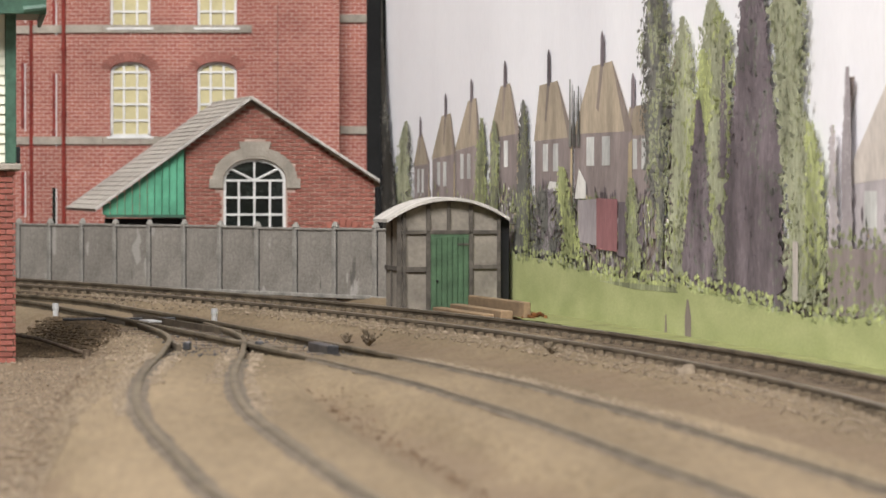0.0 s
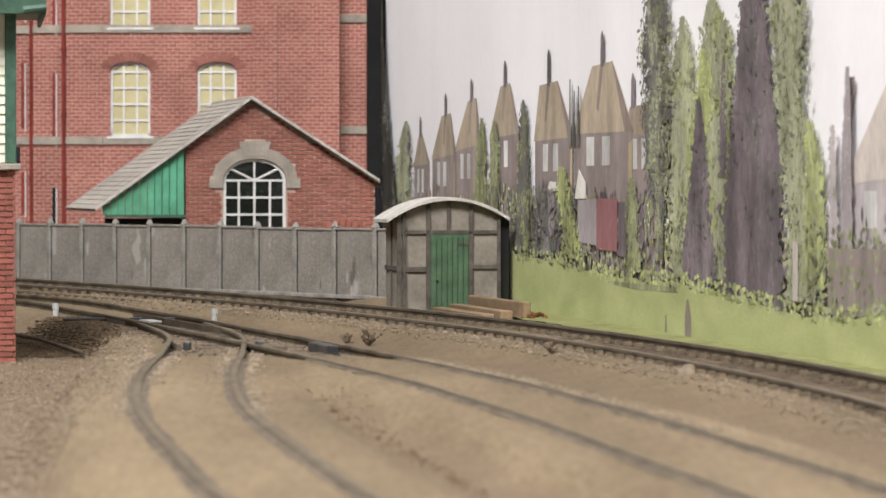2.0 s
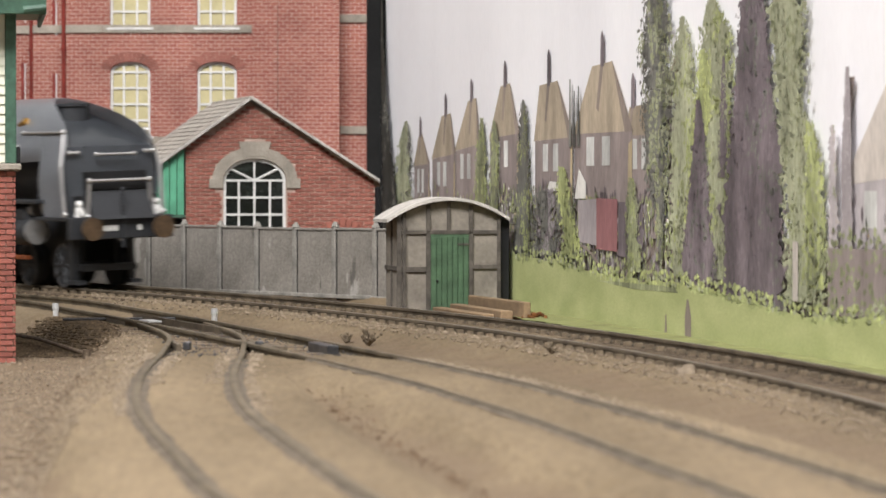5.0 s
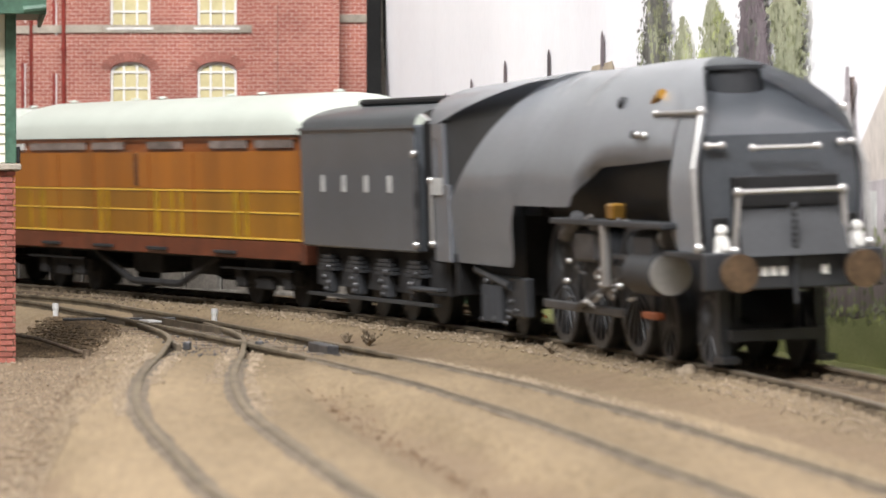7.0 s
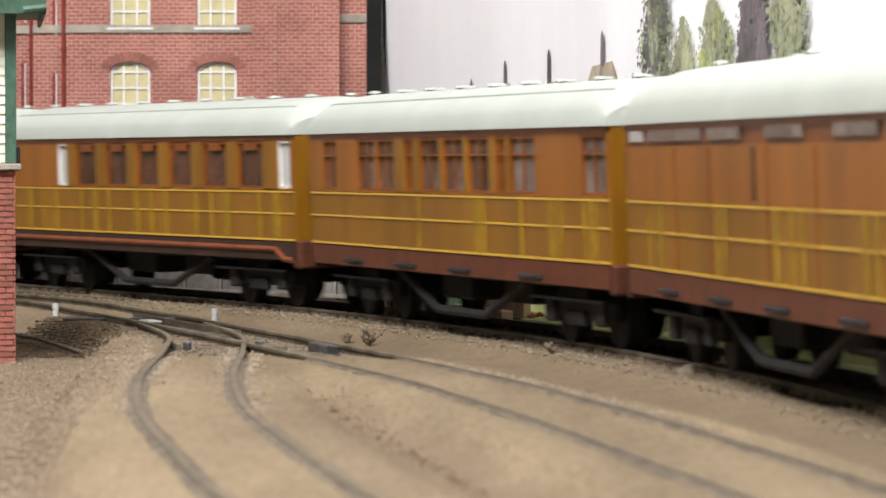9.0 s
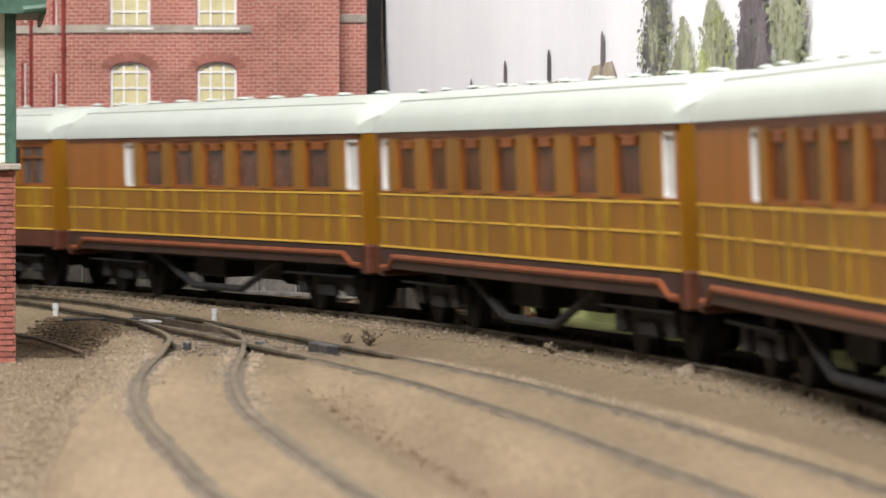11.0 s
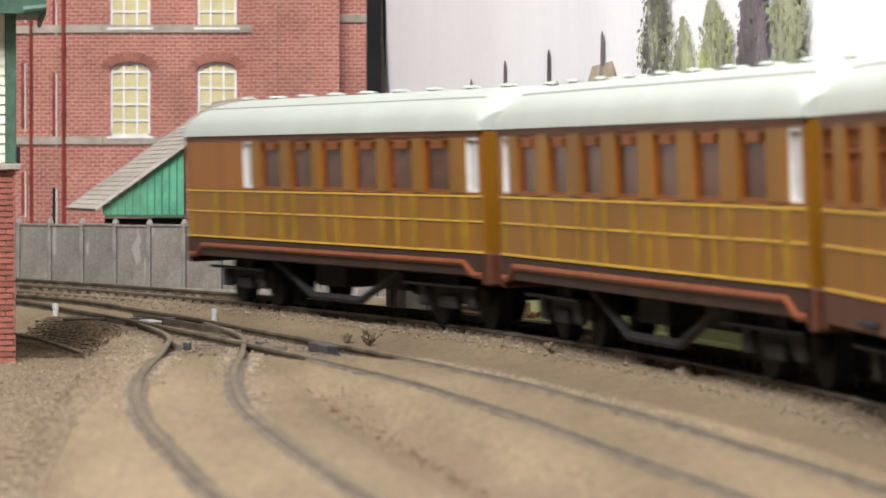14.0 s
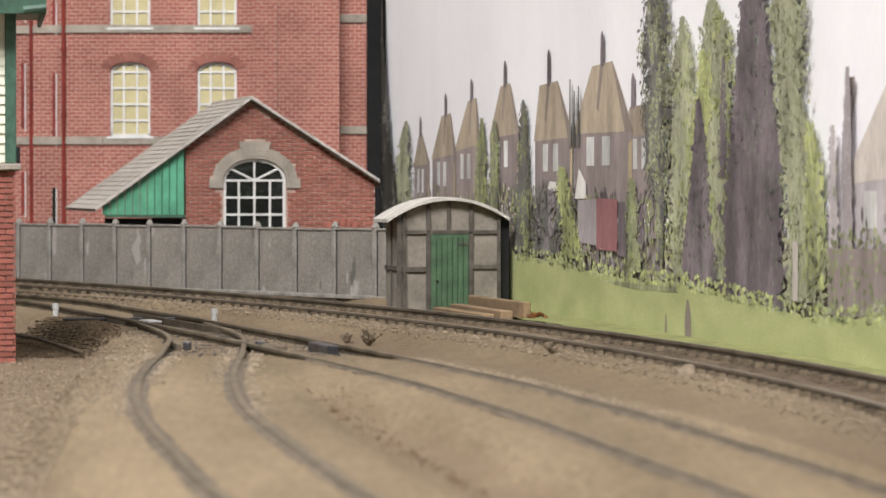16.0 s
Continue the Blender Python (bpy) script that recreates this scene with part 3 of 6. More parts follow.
# ---- mill ----
def mill():
    t = thing("brick_mill", "tall red-brick mill with stone bands and yellow-blinded windows", "building", 0, 1560, -2.5, 0)
    S = 4.816  # pixels to the millimetre at the mill's distance

    def X(n):
        """Places along the mill front from pixel columns, set to fit the camera's view."""
        return (n - 784) / S

    top = 175

    def wall_with(name, x0, x1, y0, y1, holes):
        """A wall pierced by arched openings: piers, sills and heads as one brick body."""
        xs = sorted({x0, x1, *[h[0] for h in holes], *[h[1] for h in holes]})
        def piece(build, *args):
            bm = B()
            build(bm, *args)
            part(name, bm, "brick", t)

        for a, b in zip(xs, xs[1:]):
            z = 0
            for h in sorted([h for h in holes if h[0] <= a and h[1] >= b], key=lambda h: h[2]):
                piece(box, a, b, y0, y1, z, h[2])
                # the head above the opening
                hd = [(a, h[3] + h[4] + 3), (a, h[3])]
                for i in range(1, 10):
                    an = math.pi - math.pi * i / 10
                    hd.append(((a + b) / 2 + (b - a) / 2 * math.cos(an), h[3] + h[4] * math.sin(an)))
                hd += [(b, h[3]), (b, h[3] + h[4] + 3)]
                piece(prism, hd, "y", y0, y1)
                z = h[3] + h[4] + 3
            piece(box, a, b, y0, y1, z, top)

    holes = []
    for pl, pr in ((198, 266), (352, 419)):
        holes.append((X(pl), X(pr), 52.9, 76.6, 3.6))
        holes.append((X(pl) - 0.6, X(pr) - 0.6, 92.9, 116.6, 3.6))
    hx = []
    for a, b, z0, zs, r in holes:
        hx.append((a, b, z0, zs, r))
    # both storeys share their piers
    hx = [(min(h[0] for h in hx if abs(h[0] - k[0]) < 2), max(h[1] for h in hx if abs(h[0] - k[0]) < 2), k[2], k[3], k[4]) for k in hx]
    wall_with("wall", X(115), X(447), 0, 5, hx)
    for a, b, z0, zs, r in hx:
        glazed_window(t, a + 0.05, b - 0.05, z0, zs, r, 1.6, 3, 4, "blind", "white small-paned window frame")
        bm = B()
        box(bm, a - 1.2, b + 1.2, -1.0, 1.4, z0 - 0.9, z0, 0.15)
        part("window_sill", bm, "white", t)
        # raised brick arch
        n = 17
        c, w = (a + b) / 2, (b - a) / 2
        for i in range(n):
            bm = B()
            a0, a1 = math.pi * (0.06 + 0.88 * i / n) + 0.012, math.pi * (0.06 + 0.88 * (i + 1) / n) - 0.012
            prism(bm, [(c + (w + 0.2) * math.cos(a0), zs + (r + 0.3) * math.sin(a0)), (c + (w + 3.6) * math.cos(a0), zs + (r + 3.9) * math.sin(a0)),
                       (c + (w + 3.6) * math.cos(a1), zs + (r + 3.9) * math.sin(a1)), (c + (w + 0.2) * math.cos(a1), zs + (r + 0.3) * math.sin(a1))], "y", -0.35, 0.5)
            part("arch_brick", bm, "arch_brick", t)

    def block(name, x0, x1, y0, y1, z0, z1, m, bev=0):
        bm = B()
        box(bm, x0, x1, y0, y1, z0, z1, bev)
        return part(name, bm, m, t)

    block("stair_tower", X(447), X(601), -5, 40, 0, top, "brick")
    block("tower_rib", X(489), X(492), -5.7, -4.9, 0, top, "brick")
    block("end_bay", X(601), X(657), 3, 40, 0, top, "brick")
    block("side_bay", X(57), X(112), 3.0, 40, 0, top, "brick")
    block("west_wing", X(-240), X(50), 9, 60, 0, top, "brick")
    block("back_wall", X(-240), X(655), 60, 66, 0, top, "brick")
    for z in (51.4, 92.4):
        for i in range(5):
            x0 = X(115) + i * (X(447) - X(115)) / 5
            block("band_stone", x0 + 0.05, x0 + (X(447) - X(115)) / 5 - 0.1, -0.7, 0.4, z - 1.5, z + 1.5, "stone", 0.12)
        block("band_stone", X(601), X(657), 2.2, 3.4, z + 2.4, z + 5.4, "stone", 0.12)
        block("band_stone", X(57), X(112), 2.2, 3.4, z - 1.5, z + 1.5, "stone", 0.12)
        block("band_stone", X(-240), X(50), 8.2, 9.4, z - 1.5, z + 1.5, "stone", 0.12)
    for n in (113, 656, 52):
        bm = B()
        cyl(bm, (X(n), -0.6 if n == 113 else (1.6 if n > 600 else 7.5), 0), (X(n), -0.6 if n == 113 else (1.6 if n > 600 else 7.5), top), 0.75, 8)
        for z in range(12, 170, 24):
            cyl(bm, (X(n), -0.6 if n == 113 else (1.6 if n > 600 else 7.5), z), (X(n), -0.6 if n == 113 else (1.6 if n > 600 else 7.5), z + 1.6), 1.05, 8)
        part("downpipe", bm, "red_paint", t, "dark red downpipe")
    # dark red slits paint in the shade of narrow brick recesses
    for n, zz in ((94, (50, 76)), (94, (91, 118)), (94, (20, 34)), (36, (56, 80)), (36, (96, 120)), (36, (24, 40))):
        w = block("slit_window", X(n - 3), X(n + 3), 2.7 if n > 60 else 8.7, 3.4 if n > 60 else 9.4, zz[0], zz[1], "red_paint" if zz[0] != 20 else "glass")
        block("slit_reveal", X(n + 3.6), X(n + 5.4), 2.5 if n > 60 else 8.5, 3.4 if n > 60 else 9.4, zz[0] - 1, zz[1], "white")
    block("parapet", X(-240), X(655), -1.0, 62, top, top + 5, "stone")


mill()


# ---- concrete panel fence ----
def fence():
    a, b = Vector((-143, 1431)), Vector((-19.6, 1240))
    step = (b - a) / 10
    ang = math.degrees(math.atan2(step.y, step.x))
    t = thing("concrete_fence", "weathered grey concrete panel fence with capped posts", "fence", a.x, a.y, -1.2, ang)
    L = step.length
    pm = cm = rm = None
    for i in range(-9, 12):
        if pm is None:
            bm = B()
            box(bm, 1.45, L - 0.9, -0.3, 0.9, 0, 20.3, 0.2)
            ob = part("panel", bm, "concrete", t)
            pm = ob.data
            bm = B()
            box(bm, -0.95, 0.95, -0.9, 0.9, 0, 21.2, 0.2)
            bmesh.ops.create_cone(bm, cap_ends=True, segments=8, radius1=1.35, radius2=0.5, depth=1.5, matrix=Matrix.Translation((0, 0, 21.9)))
            po = part("post", bm, "concrete_post", t)
            cm = po.data
            bm = B()
            box(bm, 0.4, L - 0.4, -0.65, 0.75, 20.3, 21.0, 0.12)
            ra = part("coping", bm, "concrete_post", t)
            rm = ra.data
            bm = B()
            box(bm, 0, L, -1.6, -0.6, 0, 1.2, 0.15)
            gb = part("gravel_board", bm, "concrete_post", t)
            gm = gb.data
            # black strip painting in the shade of the gap beside each post
            bm = B()
            box(bm, 0.8, 1.42, -0.25, 0.7, 0, 20.2)
            jo = part("joint_strip", bm, "black", t)
            jm = jo.data
            for o in (ob, po, ra, gb, jo):
                o.location = (i * L * MM, 0, 0)
            continue
        for nm, me in (("panel", pm), ("post", cm), ("coping", rm), ("gravel_board", gm), ("joint_strip", jm)):
            o = new(nm, me)
            o.parent = t
            o.location = (i * L * MM, 0, random.uniform(-0.25, 0.25) * MM)


fence()


# ---- lineside hut ----
def hut():
    t = thing("lineside_hut", "grey panelled lineside hut with curved pale roof and green door", "hut", 1.6, 1128, -1.6, 8.5)
    w, d = 13.9, 25.0
    eave, crown = 25.2, 30.2

    def roof_z(x):
        return crown - (crown - eave) * (x / 15.5) ** 2

    def wall_outline(ww):
        return [(-ww, 0), (ww, 0)] + [(ww - 2 * ww * i / 12, roof_z(ww - 2 * ww * i / 12) - 0.3) for i in range(13)]
    bm = B()
    prism(bm, wall_outline(w - 0.4), "y", 0.6, d)
    part("body", bm, "hut_panel", t)
    bm = B()
    for a, b in ((-w, -w + 1.1), (-w + 1.5, -w + 2.4), (w - 0.9, w)):
        box(bm, a, b, -0.1, 1, 0, roof_z((a + b) / 2) - 0.6)
    part("corner_post", bm, "hut_frame", t)
    for x0, x1, z0, z1 in ((-6.1, -4.9, 0, 29), (5.4, 6.6, 0, 29), (-0.5, 0.5, 21.8, 29.6), (-w, w, 20.9, 22.0), (-w, -6, 10.8, 12.3), (6.5, w, 11.6, 12.8)):
        bm = B()
        box(bm, x0, x1, 0.1, 1, z0, min(z1, roof_z(max(abs(x0), abs(x1))) - 0.7 if x1 - x0 < 4 else z1), 0.1)
        part("timber_frame", bm, "hut_frame", t)
    bm = B()
    box(bm, -4.9, 5.4, 0.2, 0.6, 0, 20.9)
    door = part("door", bm, "hut_green", t, "dull green boarded door")
    for i in range(7):
        x0 = -4.8 + i * 1.44
        bm = B()
        box(bm, x0 + 0.08, x0 + 1.36, -0.15, 0.4, 0.2, 20.3 - 0.05 * abs(i - 3), 0.1)
        part("plank", bm, "hut_green", door)
    bm = B()
    ball(bm, (-3.2, -0.4, 8.5), 0.35, 8)
    part("door_knob", bm, "black", door)
    bm = B()
    box(bm, 2.2, 5.2, -0.35, -0.1, 18.0, 18.5)
    part("hinge", bm, "hut_frame", door)
    for x in (-w,):
        for y0 in (12,):
            bm = B()
            box(bm, x - 0.05, x + 0.5, y0, y0 + 0.5, 0, 24.5)
            part("side_batten", bm, "hut_frame", t)
        bm = B()
        box(bm, x - 0.02, x + 0.5, 0.6, d, 11.2, 12.4)
        part("side_rail", bm, "hut_frame", t)
    bm = B()
    up = [(16.1 - 32.9 * i / 20, roof_z(16.1 - 32.9 * i / 20) + 0.6) for i in range(21)]
    dn = [(-16.8 + 32.9 * i / 20, roof_z(-16.8 + 32.9 * i / 20) - 0.3) for i in range(21)]
    prism(bm, up + dn, "y", -1.6, d + 1.5)
    part("roof", bm, "hut_roof", t, "curved pale grey felt roof")
    # a black slab is added where only shade lies between hut and backdrop
    bm = B()
    box(bm, w + 0.25, w + 2.6, 1.5, 6, 0, 25, 0.2)
    part("side_screen", bm, "black", t, "added black slab standing in for the shade beside the hut")


hut()


def timber_pile():
    for x, y, z, l, turn, wd, h in ((5.0, 1088, 0, 33, -79, 1.5, 1.3), (9.6, 1086, 0, 33, -79, 1.5, 2.2), (14.2, 1086, 0, 35, -79, 0.9, 4.4)):
        bm = B()
        box(bm, -l, l, -wd, wd, 0, h, 0.2)
        g = GRAD * (y - 850) - 2.4
        solid("timber_beam", bm, "timber", "sawn brown timber beam lying beside the hut", "timber", "timbers by the hut", at=(x, y, g + 0.1), turn=turn)
    bm = B()
    for i in range(14):
        a = random.uniform(0, 6.3)
        p = (random.uniform(-2.2, 2.2), random.uniform(-5, 5), random.uniform(0.3, 1.7))
        cyl(bm, p, (p[0] + 1.5 * math.cos(a), p[1] + 1.5 * math.sin(a), p[2] + random.uniform(-0.2, 0.8)), 0.45, 6)
    box(bm, -2.4, 2.4, -5, 5, 0, 0.5)
    solid("scrap_heap", bm, "rust", "small heap of rusty iron scrap beside the timbers", "scrap", at=(23.6, 1052, GRAD * 202 - 2.3), turn=20)


timber_pile()


# ---- signal box ----
def signal_box():
    t = thing("signal_box", "signal box with red-brick base and cream boarded green-trimmed cabin", "signal box", -94.0, 933, -6.8, 6.3)
    t.scale = (1.07, 1.07, 1.07)
    bm = B()
    box(bm, -70, -0.5, 0.6, 60, 0, 39.6)
    base = part("base_wall", bm, "mortar", t, "red brick base in pale mortar")
    L, hh = 3.0, 1.2
    done = {}
    for r in range(33):
        x = -11.0 - (1.5 if r % 2 else 0)
        k = 0
        while x < -0.1:
            a, b = x + 0.1, min(x + L - 0.1, 0)
            if r % 2 == 0 and k % 2:
                b = min(x + L / 2 - 0.1, 0)
            x = b + 0.1
            k += 1
            if b - a < 0.3:
                continue
            key = round(b - a, 2)
            if key not in done:
                bm = B()
                box(bm, 0, b - a, 0, 1.4, 0, hh - 0.26, 0.06)
                done[key] = to_mesh("brick", bm, M["box_brick"])
            o = new("brick", done[key])
            o.parent = base
            o.location = Vector((a, random.uniform(0, 0.12), r * hh + 0.06)) * MM
    bm = B()
    box(bm, -71, 1.2, -1.2, 61, 39.6, 41.0, 0.25)
    part("ledge", bm, "stone", t, "grey ledge under the cabin")
    bm = B()
    box(bm, -68, -1.6, 0.4, 58, 41, 73)
    cab = part("cabin_wall", bm, "cream", t)
    for i in range(16):
        bm = B()
        z = 41.2 + i * 2.0
        prism(bm, [(-0.25, z), (0.45, z + 0.1), (0.45, z + 1.9), (0.1, z + 1.95)], "x", -14, -2.1)
        part("weatherboard", bm, "cream", cab)
    bm = B()
    box(bm, -2.1, 0.2, -0.6, 2.0, 41, 73, 0.2)
    part("corner_post", bm, "trim_green", t, "dark green corner post")
    bm = B()
    box(bm, 0.2, 1.0, -0.4, 1.6, 41, 44.5, 0.2)
    part("bracket", bm, "black", t)
    bm = B()
    prism(bm, [(-76, 73), (5.6, 73), (5.6, 74.6), (4.8, 76.2), (-30, 96), (-76, 76)], "y", -6, 66)
    part("roof", bm, "slate", t, "slate roof with green eaves")
    bm = B()
    box(bm, -76, 5.9, -6.8, -5.9, 71.4, 75.2, 0.2)
    box(bm, 5.5, 6.3, -6.8, 66, 71.4, 75.2, 0.2)
    part("fascia", bm, "trim_green", t)
    bm = B()
    cyl(bm, (1.6, -7.2, 72.3), (6.2, -7.2, 72.8), 0.8, 8)
    part("gutter", bm, "trim_green", t)


signal_box()

# ---- train ----
PITCH = 262.0


def rigid(d, reach):
    """The pose of a vehicle whose two bogies, reach mm before and behind its middle, stand on the main line."""
    (p, _), (q, _) = main_at(d + reach), main_at(d - reach)
    x = (p - q).normalized()
    y = Vector((0, 0, 1)).cross(x).normalized()
    z = x.cross(y)
    m = Matrix((x, y, z)).transposed().to_4x4() @ pose(0, 0, 0, CANT, 0, 0)
    m.translation = (p + q) / 2 * MM
    return m


def roof_profile(w, eave, crown, n=14):
    """Elliptical roof section, from one eave over to the other."""
    out = []
    for i in range(n + 1):
        a = math.pi * i / n
        out.append((w * math.cos(a), eave + (crown - eave) * math.sin(a) ** 0.75))
    return out


def bogie(t, x, wheels, half, side="bogie_frame"):
    bm = B()
    for s in (-1, 1):
        box(bm, x - half - 7, x + half + 7, s * 11.5 - 1, s * 11.5 + 1, 5.5, 9.5, 0.4)
        for k in wheels:
            box(bm, x + k - 3, x + k + 3, s * 12.9 - 0.9, s * 12.9 + 0.9, 4.6, 9.5, 0.4)
        box(bm, x - 6, x + 6, s * 12.6 - 0.9, s * 12.6 + 0.9, 4.2, 7.4, 0.4)
        box(bm, x - half - 9, x + half + 9, s * 14.6 - 0.9, s * 14.6 + 0.9, 9.4, 10.0)
    box(bm, x - 4, x + 4, -12, 12, 8, 11.5)
    bo = part(side, bm, "under", t, "black bogie frame with axle boxes")
    return bo


def wheelset(t, x, r, spokes=0, face="under", width=2.6):
    """An axle with two flanged wheels, its middle on the axle."""
    bm = B()
    for s in (-1, 1):
        c = s * 8.2
        cyl(bm, (0, c - s * width / 2, 0), (0, c + s * width / 2, 0), r, 28)
        cyl(bm, (0, c - s * (width / 2 + 0.5), 0), (0, c - s * width / 2, 0), r + 0.55, 28)
        cyl(bm, (0, c + s * width / 2, 0), (0, c + s * (width / 2 + 0.3), 0), r * 0.3, 12)
        if spokes:
            for i in range(spokes):
                a = 2 * math.pi * i / spokes
                cyl(bm, (0, c + s * (width / 2 + 0.1), 0), (r * 0.85 * math.cos(a), c + s * (width / 2 + 0.1), r * 0.85 * math.sin(a)), 0.45, 6)
            box(bm, -2.2, 2.2, c + s * (width / 2 - 0.4), c + s * (width / 2 + 0.25), -r * 0.62, -r * 0.40, 0.2)
    cyl(bm, (0, -8, 0), (0, 8, 0), 1.0, 8)
    w = part("wheelset", bm, face, t, at=(x, 0, r))
    if not spokes:
        return w
    for s in (-1, 1):
        bm = B()
        y = s * (8.2 + width / 2 + 0.05)
        rows = []
        for i in range(29):
            a = 2 * math.pi * i / 28
            rows.append([(k * math.cos(a), y + s * e, k * math.sin(a)) for k, e in ((r, 0), (r, 0.35), (r * 0.88, 0.35), (r * 0.88, 0))])
        surface(bm, rows)
        part("tyre", bm, "gear", w, "worn grey tyre")
    return w


def coach(kind, label):
    t = thing("passenger_coach" if kind != "van" else "luggage_van", label, "railway coach", group="teak coaches")
    h = 123.0
    bw = 17.6
    low, waist, eave, crown = 17.4, 29.9, 44.6, 55.1 if kind == "van" else 54.0
    # core body, with an open band of windows on both sides
    bm = B()
    box(bm, -h, h, -bw, bw, low, waist + 0.6, 0.3)
    part("lower_body", bm, "teak_low", t, "golden teak lower panels")
    bays = []
    if kind == "van":
        up = B()
        box(up, -h, h, -bw, bw, waist + 0.6, 40.4)
        part("upper_body", up, "teak", t)
    elif kind in ("comp", "brake"):
        for i in range(7 if kind == "comp" else 6):
            c = -93 + i * 30.5 if kind == "comp" else -41 + i * 26.6
            bays.append((c - 9.0, c + 9.0, "pane"))
        bays.append((h - 11.0, h - 2.5, "frosted"))
        bays.append((-h + 4.0, -h + 12.0, "frosted") if kind == "comp" else (-67, -58, "frosted"))
    elif kind == "dine":
        for c, w in ((-115, 6), (-89, 7.5), (-61, 7.5), (-32, 7.5), (-2, 9.2), (23, 8.6), (46, 8.6), (67, 4.5), (87, 8.6), (109, 8.6)):
            bays.append((c - w, c + w, "smoky_pane"))
    else:
        for c, w in ((-102, 6.5), (-66, 8), (-48, 8), (-27, 3.5), (-9, 8.2), (11, 8.2), (31, 8.2), (48, 3.5), (64, 9), (113, 8)):
            bays.append((c - w, c + w, "pane" if w < 4 else "light_pane" if c > 50 else "smoky_pane"))
    if kind != "van":
        up = B()
        zz0, zz1 = waist + 1.0, 43.2
        for s in (-1, 1):
            edges = [-h] + [v for b in sorted(bays) for v in (b[0], b[1])] + [h]
            for a, b in zip(edges[::2], edges[1::2]):
                if b > a:
                    box(up, a, b, s * bw - s * 1.2, s * bw, zz0, zz1)
            box(up, -h, h, s * bw - s * 1.2, s * bw, waist + 0.6, zz0)
            box(up, -h, h, s * bw - s * 1.2, s * bw, zz1, eave)
        box(up, -h, -h + 1.2, -bw + 1.2, bw - 1.2, waist + 0.6, eave)
        box(up, h - 1.2, h, -bw + 1.2, bw - 1.2, waist + 0.6, eave)
        part("upper_body", up, "teak", t)
        for a, b, g in bays:
            for s in (-1, 1):
                bm = B()
                box(bm, a, b, s * (bw - 1.1), s * (bw - 0.8), zz0, zz1)
                w = part("window", bm, g, t)
                bm = B()
                y = s * (bw - 0.5)
                for q in ((a, a + 0.7, zz0, zz1), (b - 0.7, b, zz0, zz1), (a, b, zz0, zz0 + 0.6), (a, b, zz1 - 0.8, zz1)):
                    box(bm, q[0], q[1], y - 0.35, y + 0.35, q[2], q[3])
                part("window_frame", bm, "white" if g == "frosted" else "teak_frame", w)
                if g == "frosted":
                    continue
                bm = B()
                y = s * (bw - 0.45)
                if kind in ("comp", "brake"):
                    box(bm, a + 2.6, b - 2.6, y - 0.5, y + 1.05, zz1 - 0.2, zz1 + 1.3, 0.15)
                    box(bm, (a + b) / 2 - 4.6, (a + b) / 2 + 4.6, y - 0.5, y + 0.3, zz1 - 2.6, zz1 - 0.8, 0.15)
                    part("ventilator_hood", bm, "teak_frame", w, "red-brown ventilator hood")
                else:
                    box(bm, a, b, y - 0.3, y + 0.3, 38.9, 39.3)
                    box(bm, (a + b) / 2 - 0.25, (a + b) / 2 + 0.25, y - 0.3, y + 0.2, zz0, zz1)
                    part("transom", bm, "teak_frame", w)
        # window pillars catch a golden varnish
        edges = [v for b in sorted(bays) for v in (b[0], b[1])]
        for a, b in list(zip(edges[1::2], edges[2::2])):
            if 2 < b - a < 16:
                for s in (-1, 1):
                    bm = B()
                    box(bm, a + 0.3, b - 0.3, s * bw - 0.25, s * bw + 0.25, zz0, zz1 - 0.3)
                    part("pillar", bm, "teak_low", t)
        bm = B()
        box(bm, -h + 2, h - 2, -5, -4, low, eave - 1)
        part("corridor_partition", bm, "teak_frame", t)
    else:
        bm = B()
        box(bm, -h, h, -bw + 0.3, bw - 0.3, 40.4, eave)
        part("clerestory_band", bm, "teak_frame", t)
        for a, b in ((-116, -104), (-98, -46), (-40, -12), (8, 36), (58, 86), (92, 119)):
            for s in (-1, 1):
                bm = B()
                box(bm, a, b, s * bw - 0.3, s * bw + 0.15, 41.3, 43.3)
                part("top_light", bm, "light_pane" if a > -100 else "frosted", t)
        for a in (-72, -40, 8, 44):
            for s in (-1, 1):
                bm = B()
                box(bm, a, a + 0.7, s * bw - 0.2, s * bw + 0.12, low + 1, 40)
                part("door_edge", bm, "teak_frame", t)
        for a in (-4,):
            for s in (-1, 1):
                bm = B()
                box(bm, a, a + 3.4, s * bw - 0.2, s * bw + 0.8, 31.0, 40.2, 0.3)
                part("door_hinge_strip", bm, "pane", t)
    # beading and lining
    for z, w in ((waist + 0.2, 0.5), (24.6, 0.42), (low + 0.5, 0.5)):
        for s in (-1, 1):
            bm = B()
            box(bm, -h + 0.5, h - 0.5, s * bw - 0.2, s * bw + 0.42, z - w / 2, z + w / 2)
            part("beading", bm, "lining", t, "thin yellow lining strip")
    xs = list(range(-118, 122, 12)) if kind in ("comp", "brake") else ((-100, -88, -34, -28, 14, 26, 34, 76, 84) if kind == "van" else (-20, 28, 33, 62, 84, 90, 106, 112))
    for i, x in enumerate(xs):
        if kind in ("comp", "brake") and i % 4 == 1:
            continue
        wd = (0.9, 2.0, 1.3)[i % 3]
        for s in (-1, 1):
            bm = B()
            box(bm, x - wd, x + wd, s * bw - 0.2, s * bw + 0.26, low + 0.8, waist)
            part("panel_beading", bm, "gilt", t, "yellow vertical panel beading")
    for s in (-1, 1):
        bm = B()
        box(bm, -h + 0.2, h - 0.2, s * bw - 0.2, s * bw + 0.7, eave - 1.2, eave - 0.1)
